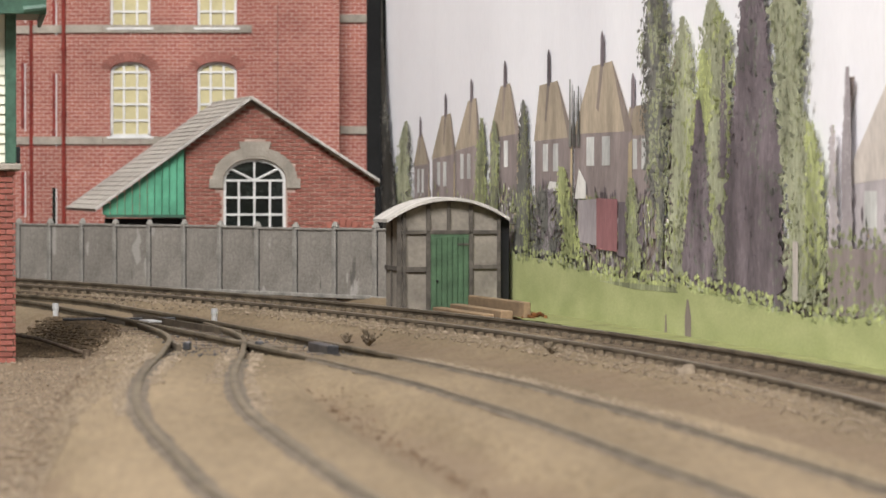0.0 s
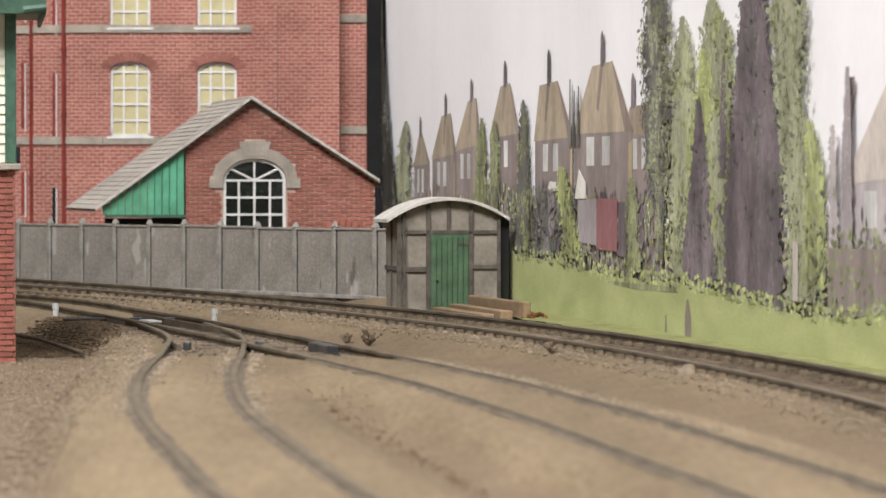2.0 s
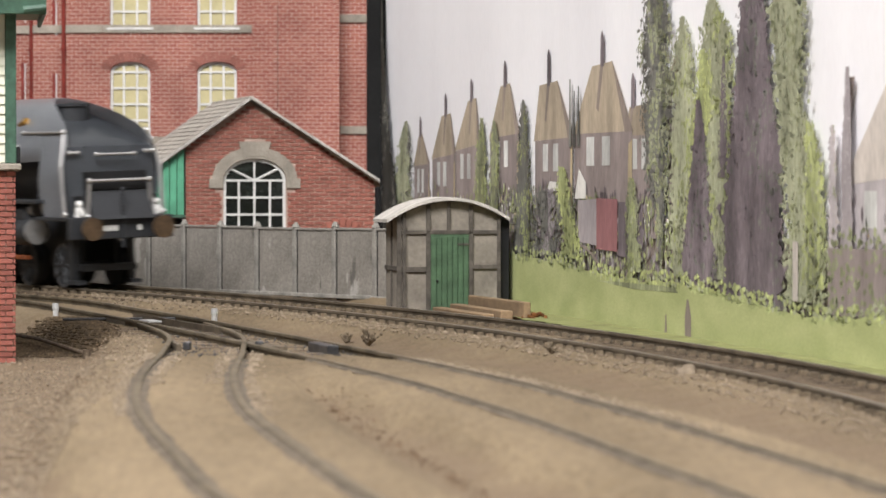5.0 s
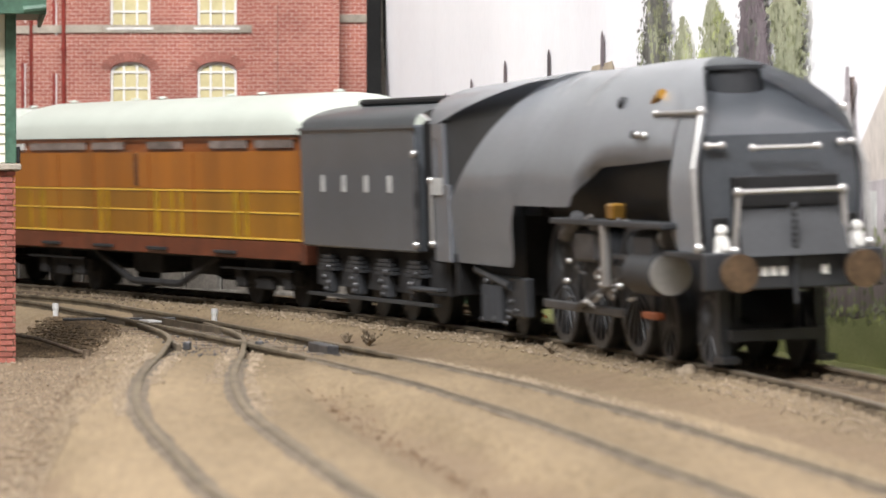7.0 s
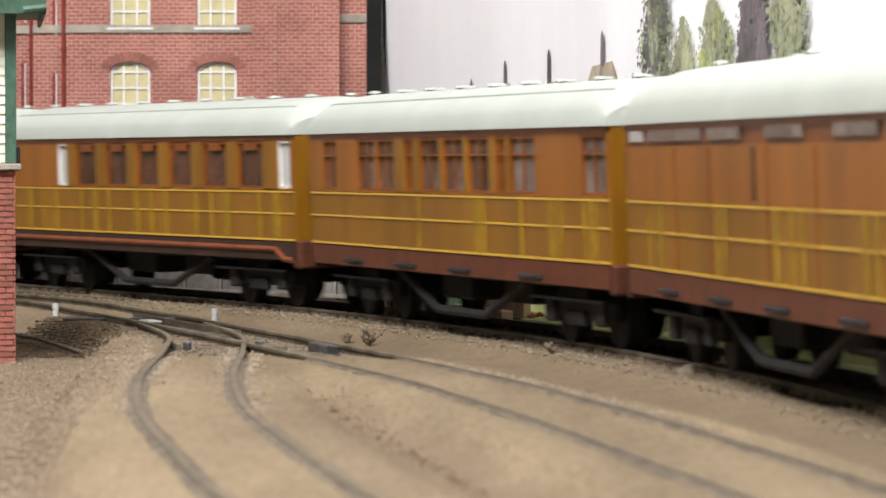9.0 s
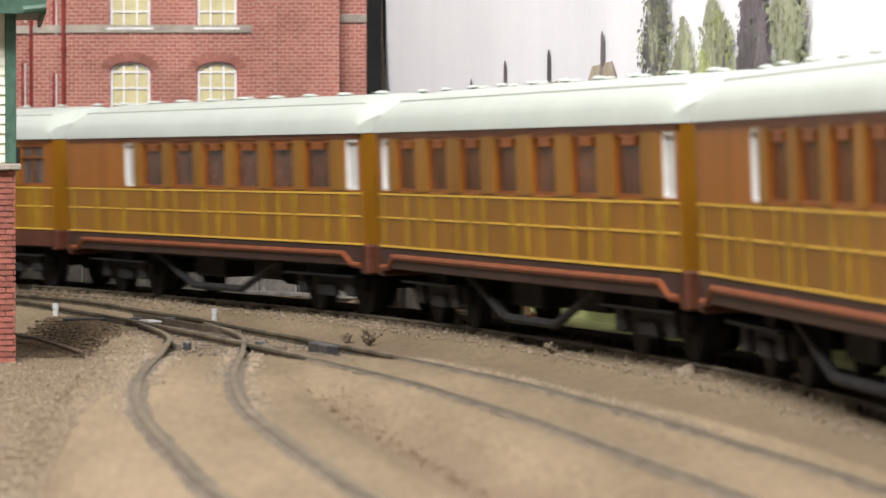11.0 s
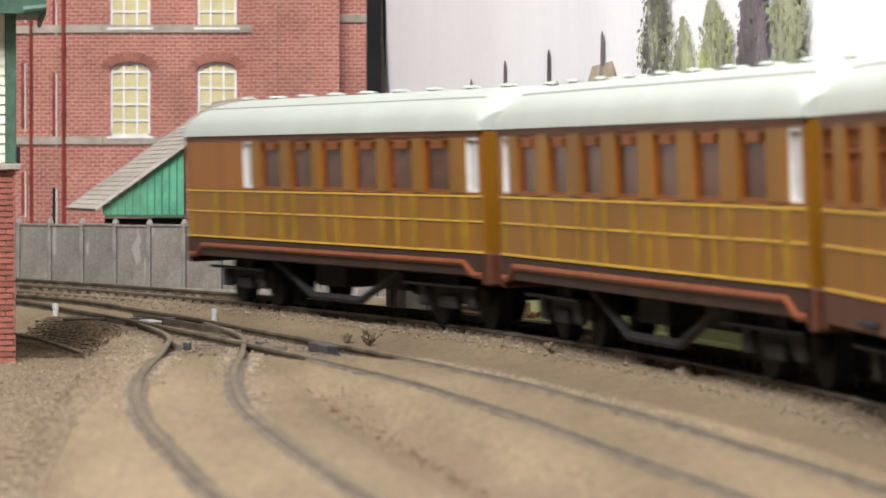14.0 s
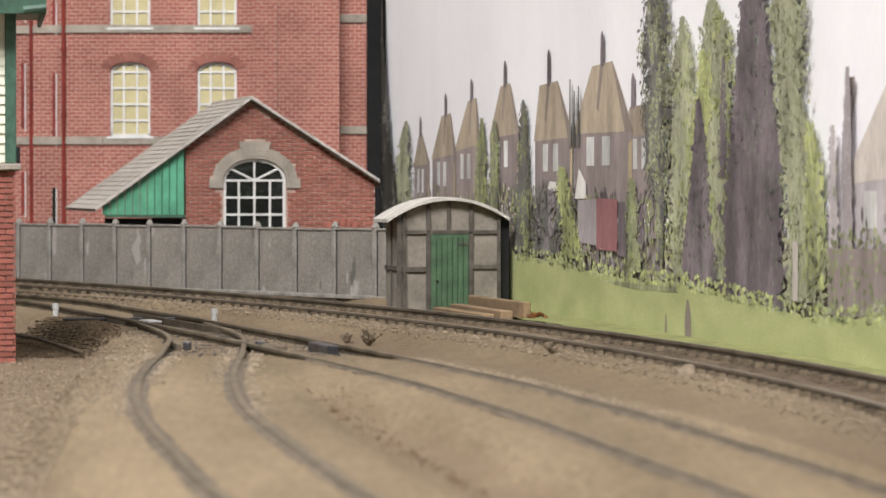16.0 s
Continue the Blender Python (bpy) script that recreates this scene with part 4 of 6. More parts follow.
        part("cornice", bm, "teak_frame", t)
    # roof with bowed ends
    bm = B()
    rows = []
    for i in range(61):
        u = -1 + 2 * i / 60
        x = u * (h + 0.6)
        fall = 1 - 0.42 * (1 - math.sqrt(max(0, 1 - max(0, (abs(u) - 0.9) / 0.1) ** 2)))
        rows.append([(x, y * 1.045, eave - 0.05 + (z - eave) * fall) for y, z in roof_profile(bw, eave, crown)])
    surface(bm, rows)
    bm.faces.new(bm.verts[:15])
    bm.verts.ensure_lookup_table()
    bm.faces.new([bm.verts[k] for k in range(len(bm.verts) - 15, len(bm.verts))])
    ro = part("roof", bm, "roof", t, "off-white elliptical roof")
    vent = None
    for i in range(18 if kind != "van" else 6):
        x = (-112 + 13.2 * i) if kind != "van" else (-100 + 40 * i)
        if vent is None:
            bm = B()
            cyl(bm, (0, 0, -1), (0, 0, 0.15), 0.9, 10)
            cyl(bm, (0, 0, 0.15), (0, 0, 0.4), 1.5, 14, 1.4)
            cyl(bm, (0, 0, 0.4), (0, 0, 0.75), 1.4, 14, 0.6)
            o = part("roof_ventilator", bm, "roof", ro)
            vent = o.data
        else:
            o = new("roof_ventilator", vent)
            o.parent = ro
        o.location = Vector((x, 3.0 if i % 2 else -3.0, crown)) * MM
    for s in (-1, 1):
        bm = B()
        box(bm, -h + 8, h - 8, s * 13.2 - 0.25, s * 13.2 + 0.25, eave + 6.2, eave + 7.3)
        part("rain_strip", bm, "roof", ro)
    # ends, gangway and buffers
    for s in (-1, 1):
        bm = B()
        box(bm, s * h - 0.4, s * h + 0.5, -bw + 0.4, bw - 0.4, 13, eave - 0.3)
        part("end_wall", bm, "teak_low", t)
        bm = B()
        box(bm, s * h, s * (h + 7.0), -6.0, 6.0, 14, 40, 0.6)
        part("gangway", bm, "under", t, "black corridor bellows")
        bm = B()
        for y in (-11.4, 11.4):
            cyl(bm, (s * h, y, 13.8), (s * (h + 5), y, 13.8), 1.0, 10)
            cyl(bm, (s * (h + 5), y, 13.8), (s * (h + 5.8), y, 13.8), 2.6, 14)
        part("buffer", bm, "under", t)
    # solebar, truss, gas cylinders
    twin = kind in ("comp", "brake")
    for s in (-1, 1):
        bm = B()
        box(bm, -h, h, s * 16.4 - 1.2, s * 16.4 + 1.2, 12.6, low + 0.1, 0.2)
        part("solebar", bm, "dark_sole" if twin else "plum_sole" if kind == "dine" else "solebar", t, "red-brown solebar" if not twin else "dark brown solebar")
    bm = B()
    if twin:
        for s in (-1, 1):
            pts = [(-h + 2, 12.0), (-h + 8, 12.0), (-h + 14, 14.6), (h - 14, 14.6), (h - 8, 12.0), (h - 2, 12.0)]
            for (x0, z0), (x1, z1) in zip(pts, pts[1:]):
                cyl(bm, (x0, s * 17.6, z0 + 0.8), (x1, s * 17.6, z1 + 0.8), 0.75, 8)
        part("lower_step", bm, "red_step", t, "orange-red footboard rail")
        for s in (-1, 1):
            bm = B()
            box(bm, s * h - 2.6, s * h + 2.6, -bw, bw, 10.6, low + 0.4, 0.5)
            part("end_beam", bm, "plum_sole", t)
    else:
        for x in (-88, -40, 6, 60):
            for s in (-1, 1):
                bm = B()
                box(bm, x, x + 16, s * 17.9 - 0.6, s * 17.9 + 0.6, 13.6, 14.5, 0.15)
                part("footstep", bm, "under", t)
        for s in (-1, 1):
            bm = B()
            box(bm, s * h - 2.0, s * h + 1.6, -bw, bw, 11.6, low + 0.1, 0.4)
            part("end_beam", bm, "plum_sole", t)
    for s in (-1, 1):
        bm = B()
        for p, q in (((-52, 12.5), (-20, 4.2)), ((-20, 4.2), (20, 4.2)), ((20, 4.2), (52, 12.5))):
            cyl(bm, (p[0], s * 13.6, p[1]), (q[0], s * 13.6, q[1]), 1.0, 8)
        part("truss_rod", bm, "under", t, "black underframe truss")
    bm = B()
    box(bm, -30, -4, -10, 4, 6.4, 12.6, 0.6)
    box(bm, 8, 30, -6, 10, 6.4, 12.6, 0.6)
    box(bm, -h + 4, h - 4, -12, 12, 11.6, 13.2)
    part("battery_box", bm, "under", t)
    wl = []
    for x in (-84, 84):
        bogie(t, x, (-17, 17), 17)
        for k in (-17, 17):
            wl.append((wheelset(t, x + k, 7.0), 7.0, x + k))
    return t, wl


def engine():
    """Streamlined grey express engine; its middle lies 232 mm ahead of the tender's rear. rel runs forward from that rear."""
    t = thing("steam_locomotive", "battleship-grey streamlined express steam locomotive with silver handrails", "locomotive")
    R0 = 232.0

    def bottom(x):
        if x < 182:
            return 15.3
        if x < 186:
            return 15.3 + (x - 182) / 4 * 13.2
        if x < 233:
            return 28.5
        if x < 250:
            return 28.5 + math.sin((x - 233) / 17 * math.pi / 2) * 8.0
        if x < 306:
            return 36.5 + (x - 250) * 0.025
        if x < 309:
            return 37.9 - (x - 306) / 3 * 16.6
        return 21.3

    SH = 31.5

    def crest(x):
        """The casing's top line rises a little towards the chimney."""
        return 55.9 + 0.7 * max(0.0, min(1.0, (x - 190) / 80))

    def half(z, x=250.0):
        wide = 17.6 - 2.3 * max(0.0, min(1.0, (x - 170) / 150))
        if z <= SH:
            return wide - 0.045 * (SH - z) ** 1.2
        w = wide * max(0.0, 1 - ((z - SH) / (crest(x) - SH)) ** 2.15) ** 0.5
        under = max(0.0, min(1.0, (x - 236) / 16, (308 - x) / 4))
        tuck = 1 - math.sqrt(max(0.0, 1 - min(1.0, max(0.0, 42.0 - z) / 7.0) ** 2))
        return w - under * tuck * 5.0

    def rear(z):
        return 126 + max(0.0, z - 28) * 2.1

    def front(z):
        k = max(0.0, (z - 42) / 15.4)
        return 330 - 44 * k ** 2.1

    # boiler casing: a sheet over both sides, with its cut-outs below
    bm = B()
    rows = []
    N, K = 76, 22
    for i in range(N + 1):
        u = i / N
        xn = 126 + u * 204
        zb = bottom(xn)
        ring = []
        for j in range(2 * K + 1):
            v = 1 - abs(j - K) / K
            z = zb + (crest(xn) - zb) * math.sin(v * math.pi / 2)
            s = -1 if j < K else 1
            w = half(z, xn)
            x = rear(z) + (front(z) - rear(z)) * u
            if z <= SH:
                x = xn if xn > 190 else rear(z) + (330 - rear(z)) * u
            else:
                m = min(1, (z - SH) / 6)
                x = (xn if xn > 190 else rear(z) + (330 - rear(z)) * u) * (1 - m) + x * m
            ring.append((x - R0, s * w, z))
        rows.append(ring)
    surface(bm, rows)
    bmesh.ops.solidify(bm, geom=bm.faces[:], thickness=0.5)
    cs = part("boiler_casing", bm, "casing", t, "smooth grey streamlined boiler casing")
    # boiler bands
    for x in (200, 210, 236):
        bm = B()
        pts = []
        for j in range(33):
            v = 1 - abs(j - 16) / 16
            z = 42 + (crest(x) - 42) * math.sin(v * math.pi / 2)
            pts.append((half(z, x) * (-1 if j < 16 else 1), z))
        surface(bm, [[(x + dx - R0, y * 1.006, z + 0.12) for y, z in pts] for dx in (-0.5, 0.5)])
        part("boiler_band", bm, "steel", cs)
    # inner boiler seen through the cut-outs
    bm = B()
    cyl(bm, (150 - R0, 0, 34), (318 - R0, 0, 34), 11.0, 28)
    box(bm, 128 - R0, 176 - R0, -12, 12, 9, 30)
    part("boiler_barrel", bm, "black", t)
    # nose: upright below, sloping back to the chimney above
    bm = B()
    rows = []
    for i in range(23):
        k = i / 22
        if k < 0.5:
            z, x = 21.3 + (42.0 - 21.3) * (k / 0.5), 329.2
        else:
            q = (k - 0.5) / 0.5
            z, x = 42.0 + 11.0 * q, 329.2 - 42 * q
        w = half(z, 322) - 0.7
        rows.append([(x + 4.2 * (1 - (y / 17.0) ** 2) * max(0.15, 1 - k) - R0, y * w / 17.0, z + (0.8 * (1 - (y / 17.0) ** 2) if k > 0.5 else 0)) for y in np.linspace(-17, 17, 17)])
    surface(bm, rows)
    bmesh.ops.solidify(bm, geom=bm.faces[:], thickness=0.6)
    ns = part("nose_plate", bm, "loco", t, "grey curved smokebox front")
    bm = B()
    cyl(bm, (299 - R0, 0, 46), (299 - R0, 0, 54.0), 5.8, 20, 5.0)
    cyl(bm, (299 - R0, 0, 54.0), (299 - R0, 0, 54.8), 5.7, 20)
    part("chimney", bm, "loco_dark", t)
    # a proud black box stands in for the shade inside the intake
    bm = B()
    box(bm, 331.0 - R0, 334.6 - R0, -9.6, 9.6, 29.0, 34.6, 0.2)
    part("air_intake", bm, "black", ns, "black box standing in for the shaded air intake")
    bm = B()
    prism(bm, [(332.5 - R0, 28.8), (334.6 - R0, 28.8), (340.0 - R0, 20.5), (330 - R0, 20.5)], "y", -9.8, 9.8)
    part("sloping_apron", bm, "loco_dark", ns)
    # proud black blocks in place of shaded step openings
    for s in (-1, 1):
        bm = B()
        box(bm, 331.5 - R0, 333.2 - R0, s * 12.0 - 1.4, s * 12.0 + 1.4, 22, 27.5, 0.2)
        part("step_recess", bm, "black", ns)
    # buffer beam, buffers, coupling
    bm = B()
    box(bm, 334 - R0, 338 - R0, -16.4, 16.4, 14.6, 21.3, 0.3)
    box(bm, 306 - R0, 336 - R0, -16.4, 16.4, 20.2, 21.3, 0.2)
    part("buffer_beam", bm, "loco_dark", t, "dark grey buffer beam")
    for s in (-1, 1):
        bm = B()
        cyl(bm, (338 - R0, s * 11.4, 17.8), (342 - R0, s * 11.4, 17.8), 1.9, 14)
        bu = part("buffer", bm, "loco_dark", t)
        bm = B()
        cyl(bm, (342 - R0, s * 11.4, 17.8), (343.2 - R0, s * 11.4, 17.8), 3.4, 24)
        part("buffer_head", bm, "buffer", bu, "oily brown buffer head")
    bm = B()
    for i in range(9):
        bmesh.ops.create_uvsphere(bm, u_segments=8, v_segments=6, radius=0.75, matrix=Matrix.Translation((338.9 - R0, 0, 29.0 - i * 1.15)) @ Matrix.Diagonal((0.7, 0.9, 1.2, 1)))
    cyl(bm, (338.6 - R0, 0, 12), (338.6 - R0, 0, 29.5), 0.5, 8)
    part("coupling_chain", bm, "loco_dark", t)
    for y0, n in ((-5.5, 1), (2.2, 5)):
        for i in range(n):
            bm = B()
            box(bm, 338.0 - R0, 338.25 - R0, -(y0 + i * 1.7) - 0.6, -(y0 + i * 1.7) + 0.6, 17.0, 18.6)
            part("painted_bar", bm, "white", t, "small white painted bar")
    # handrails
    def rail(pts, r=0.42, m="steel"):
        b2 = B()
        for p, q in zip(pts, pts[1:]):
            cyl(b2, (p[0] - R0, p[1], p[2]), (q[0] - R0, q[1], q[2]), r, 8)
        for p in (pts[0], pts[-1]):
            ball(b2, (p[0] - R0, p[1], p[2]), r * 1.8, 8)
        part("handrail", b2, m, t, "bright silver handrail")
    for s in (-1, 1):
        rail([(292, s * (half(46.3, 300) + 0.5), 46.3), (326, s * (half(46.3, 322) + 0.7), 46.3)])
        rail([(326, s * (half(46.3, 322) + 0.7), 46.3), (329.5, s * (half(36, 322) + 0.9), 36), (331.5, s * (half(25, 322) + 1.0), 22.0)], 0.6)
        rail([(336.0, s * 10.3, 21.4), (336.6, s * 9.6, 31.8)], 0.55)
        rail([(330.6, s * 13.4, 40.2), (331.2, s * 11.0, 40.2)])
        rail([(111.5, s * 18.2, 19.0), (111.5, s * 18.2, 33.5)], 0.45)
        rail([(284, s * (half(43) + 0.4), 42.5), (290, s * (half(43) + 0.4), 42.3)])
    rail([(334.0, -6.0, 39.6), (334.0, 6.0, 39.6)])
    rail([(336.8, -9.6, 31.9), (336.8, 9.6, 31.9)], 0.5)
    for y in (-12.3, 12.6):
        bm = B()
        cyl(bm, (334.5 - R0, y, 21.3), (334.5 - R0, y, 24.2), 1.5, 12, 1.2)
        ball(bm, (334.5 - R0, y, 25.1), 1.15, 10)
        cyl(bm, (334.5 - R0, y, 22.6), (336.6 - R0, y, 22.6), 1.0, 10)
        part("headlamp", bm, "white", t, "white headlamp")
    # whistle, washout plugs
    for s in (-1, 1):
        bm = B()
        cyl(bm, (284 - R0, s * (half(48.8, 285) - 0.4), 48.6), (290 - R0, s * (half(49.6, 285) + 0.3), 50.0), 1.0, 10)
        part("whistle", bm, "brass", t, "brass whistle fitting")
    for x, z in ((262, 48.6), (280, 42.6)):
        for s in (-1, 1):
            bm = B()
            ball(bm, (x - R0, s * half(z), z), 1.3 if z > 45 else 0.8, 10)
            part("washout_plug", bm, "loco_dark", t)
    # cab
    for s in (-1, 1):
        bm = B()
        box(bm, 112 - R0, 127 - R0, s * 17.2 - 0.5, s * 17.2 + 0.4, 15.2, 32.5, 0.1)
        box(bm, 112 - R0, 115 - R0, s * 17.4 - 0.5, s * 17.4 + 0.5, 32.5, 46.2)
        box(bm, 117.6 - R0, 124 - R0, s * 17.4 - 0.5, s * 17.4 + 0.5, 32.5, 46.2)
        box(bm, 115 - R0, 117.6 - R0, s * 17.4 - 0.5, s * 17.4 + 0.5, 42.8, 46.2)
        part("cab_side", bm, "cab_grey", t)
    bm = B()
    rows = []
    for x in range(111, 198, 3):
        # its lower edge sweeps up from the cab side to the casing's top
        lift = max(0.0, (x - 117) * 8.4 / 68)
        rise = 8.8 + 1.1 * (x - 111) / 75
        a0 = math.asin(min(0.93, (lift / rise) ** (1 / 0.75)))
        arc = [a0 + (math.pi - 2 * a0) * i / 16 for i in range(17)]
        rows.append([(x - R0, 17.8 * math.cos(a), 46.0 + rise * math.sin(a) ** 0.75) for a in arc])
    surface(bm, rows)
    bmesh.ops.solidify(bm, geom=bm.faces[:], thickness=0.6)
    part("cab_roof", bm, "casing", t)
    # dark grey puts the wedge's deep shade into the screen's colour
    for s in (-1, 1):
        bm = B()
        q = [(122 - R0, s * 17.2, 28), (122 - R0, s * 17.2, 46.2), (168 - R0, s * 13.4, 47.5), (140 - R0, s * 16.4, 33.5)]
        vs = [bm.verts.new(p) for p in q] + [bm.verts.new((x, y - s * 0.6, z)) for x, y, z in q]
        for f in ((0, 1, 2, 3), (4, 7, 6, 5), (0, 4, 5, 1), (1, 5, 6, 2), (2, 6, 7, 3), (3, 7, 4, 0)):
            bm.faces.new([vs[k] for k in f])
        part("cab_screen", bm, "loco_dark", t, "slanting cab screen coloured dark for its deep shade")
    # the front behind it is darkened likewise for its shade
    bm = B()
    rows = []
    for x, w in ((124, 16.4), (140, 15.6), (158, 13.6), (172, 12.2), (184, 10.5)):
        top = roof_profile(w, 45.6 + (x - 124) * 0.03, 54.2 + (x - 124) * 0.018, 16)
        rows.append([(x - R0, w, 26)] + [(x - R0, y, z) for y, z in top] + [(x - R0, -w, 26)])
    for ring in surface(bm, rows, close=True)[::4]:
        bm.faces.new(ring)
    part("cab_front", bm, "loco_dark", t, "recessed cab front coloured dark for its shade")
    bm = B()
    box(bm, 127 - R0, 129 - R0, -16.5, 16.5, 8, 46)
    part("backhead", bm, "black", t)
    for s in (-1, 1):
        bm = B()
        box(bm, 109.5 - R0, 122 - R0, s * 18.0 - 0.1, s * 18.0 + 0.1, 30.2, 34.0)
        part("number_panel", bm, "letter", t, "plain white painted panel")
    # running gear
    for s in (-1, 1):
        bm = B()
        box(bm, 222 - R0, 312 - R0, s * 15.5 - 2.4, s * 15.5 + 2.4, 25.2, 26.4, 0.2)
        box(bm, 150 - R0, 318 - R0, s * 5.6 - 0.5, s * 5.6 + 0.5, 6, 22)
        part("running_plate", bm, "loco_dark", t)
    for s in (-1, 1):
        bm = B()
        box(bm, 282 - R0, 300 - R0, s * 13.6 - 3.0, s * 13.6 + 3.0, 14, 24.8, 1.4)
        cyl(bm, (281 - R0, s * 14.2, 16.8), (302 - R0, s * 14.2, 16.8), 4.2, 22)
        cy = part("cylinder_block", bm, "loco_dark", t)
        bm = B()
        cyl(bm, (302 - R0, s * 14.2, 16.8), (303.4 - R0, s * 14.2, 16.8), 3.9, 24)
        cyl(bm, (300 - R0, s * 13.8, 23.4), (302.6 - R0, s * 13.8, 23.4), 2.1, 16)
        part("cylinder_cover", bm, "steel", cy, "bright steel cylinder cover")
        bm = B()
        box(bm, 262 - R0, 264.6 - R0, s * 17.2 - 0.7, s * 17.2 + 0.7, 13.6, 26, 0.2)
        part("slide_bar_bracket", bm, "steel", t)
        bm = B()
        box(bm, 196 - R0, 262 - R0, s * 13.0 - 0.4, s * 13.0 + 0.4, 7.4, 9.2, 0.3)
        part("coupling_rod", bm, "gear", t, "oily grey coupling rod")
        bm = B()
        cyl(bm, (229 - R0, s * 14.2, 8.6), (268 - R0, s * 14.6, 15.6), 0.8, 8)
        box(bm, 262 - R0, 284 - R0, s * 14.6 - 0.8, s * 14.6 + 0.8, 15.2, 17.8, 0.3)
        box(bm, 258 - R0, 284 - R0, s * 15.8 - 0.4, s * 15.8 + 0.4, 19.0, 19.9, 0.1)
        part("connecting_rod", bm, "gear", t, "oily grey connecting rod and crosshead")
        bm = B()
        box(bm, 236 - R0, 252 - R0, s * 15.0 - 1.5, s * 15.0 + 1.5, 18, 24, 0.6)
        cyl(bm, (228 - R0, s * 16, 23), (238 - R0, s * 16, 26.5), 1.6, 10)
        part("valve_gear", bm, "gear", t)
        bm = B()
        box(bm, 263 - R0, 268 - R0, s * 15.4 - 1.4, s * 15.4 + 1.4, 26.4, 29.6, 0.4)
        part("lubricator", bm, "brass", t, "brass lubricator")
        bm = B()
        box(bm, 287 - R0, 298 - R0, s * 15.2 - 0.9, s * 15.2 + 0.9, 8.3, 9.6, 0.2)
        part("drain_cock", bm, "red_step", t, "small orange drain pipe")
        bm = B()
        box(bm, 150 - R0, 184 - R0, s * 13.2 - 1.0, s * 13.2 + 1.0, 4.5, 13, 0.4)
        cyl(bm, (140 - R0, s * 14.5, 14), (172 - R0, s * 14.5, 11), 1.0, 8)
        for k in (152, 158, 164):
            cyl(bm, (k - R0, s * 15.0, 3.2), (k - R0, s * 15.0, 11), 1.5, 8)
        part("trailing_truck", bm, "loco_dark", t)
        rng = random.Random(40 + s)
        for _ in range(26):
            x, z = rng.uniform(224, 280), rng.uniform(10, 27)
            bm = B()
            if rng.random() < 0.5:
                cyl(bm, (x - R0, s * 16.2, z), (x + rng.uniform(2, 7) - R0, s * 16.2, z + rng.uniform(-1.5, 1.5)), 0.35, 6)
            else:
                ball(bm, (x - R0, s * 16.0, z), rng.uniform(0.45, 0.8), 8)
            part("pipe_fitting", bm, "steel" if rng.random() < 0.6 else "gear", t)
        for _ in range(14):
            x, z = rng.uniform(146, 186), rng.uniform(3, 13)
            bm = B()
            ball(bm, (x - R0, s * 15.2, z), rng.uniform(0.5, 0.9), 8)
            part("pipe_fitting", bm, "gear", t)
    bm = B()
    for s in (-1, 1):
        box(bm, 318 - R0, 322 - R0, s * 9 - 1, s * 9 + 1, 1.2, 14.6)
        box(bm, 318 - R0, 326 - R0, s * 9 - 1.6, s * 9 + 1.6, 1.0, 2.2)
    box(bm, 322 - R0, 326 - R0, -9, 9, 5, 7)
    part("guard_iron", bm, "loco_dark", t)
    wl = []
    for x, r, sp in ((160, 6.4, 0), (200, 12.8, 18), (229, 12.8, 18), (258, 12.8, 18), (283, 6.6, 10), (313, 6.6, 10)):
        wl.append((wheelset(t, x - R0, r, sp, "loco_dark"), r, x))
    # everything ahead of the cylinders is squeezed back to fit the camera's view
    def squeezed_in(x):
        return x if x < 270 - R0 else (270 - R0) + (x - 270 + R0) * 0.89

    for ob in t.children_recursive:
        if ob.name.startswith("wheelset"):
            ob.location.x = squeezed_in(ob.location.x / MM) * MM
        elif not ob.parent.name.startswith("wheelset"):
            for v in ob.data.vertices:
                v.co.x = squeezed_in(v.co.x / MM) * MM
    # tender
    tn = thing("tender", "slab-sided battleship-grey corridor tender coupled behind the locomotive", "tender")
    RT = 54.0
    wt = []
    bm = B()
    box(bm, 1 - RT, 97 - RT, -17.3, 17.3, 16.8, 46.0, 0.4)
    td = part("tender_body", bm, "loco", tn, "slab-sided grey corridor tender")
    bm = B()
    rows = [[(x - RT, y, z) for y, z in roof_profile(17.0, 46.0, 51.4 if 4 < x < 94 else 50.8, 16)] for x in (2, 5, 93, 97)]
    surface(bm, rows)
    bmesh.ops.solidify(bm, geom=bm.faces[:], thickness=0.5)
    part("tender_top", bm, "loco", td)
    bm = B()
    box(bm, 24 - RT, 94 - RT, -8.5, 8.5, 51.0, 52.6, 0.5)
    part("coal_hatch", bm, "black", td)
    for s in (-1, 1):
        bm = B()
        box(bm, 1 - RT, 98 - RT, s * 17.5 - 0.3, s * 17.5 + 0.3, 45.4, 46.1)
        part("tender_beading", bm, "loco", td)
    for i, x in enumerate((21, 39, 58, 77)):
        for s in (-1, 1):
            bm = B()
            box(bm, x - 1.7 - RT, x + 1.7 - RT, s * 17.45 - 0.05, s * 17.45 + 0.12, 30.4, 34.4, 0.04)
            part("painted_bar", bm, "letter", td, "plain white painted block")
    bm = B()
    for s in (-1, 1):
        box(bm, 2 - RT, 110 - RT, s * 13.2 - 0.8, s * 13.2 + 0.8, 7, 16.8)
    box(bm, 2 - RT, 108 - RT, -13, 13, 11, 16.8)
    box(bm, 98 - RT, 112 - RT, -14, 14, 14.5, 16.5)
    part("tender_frame", bm, "under", tn)
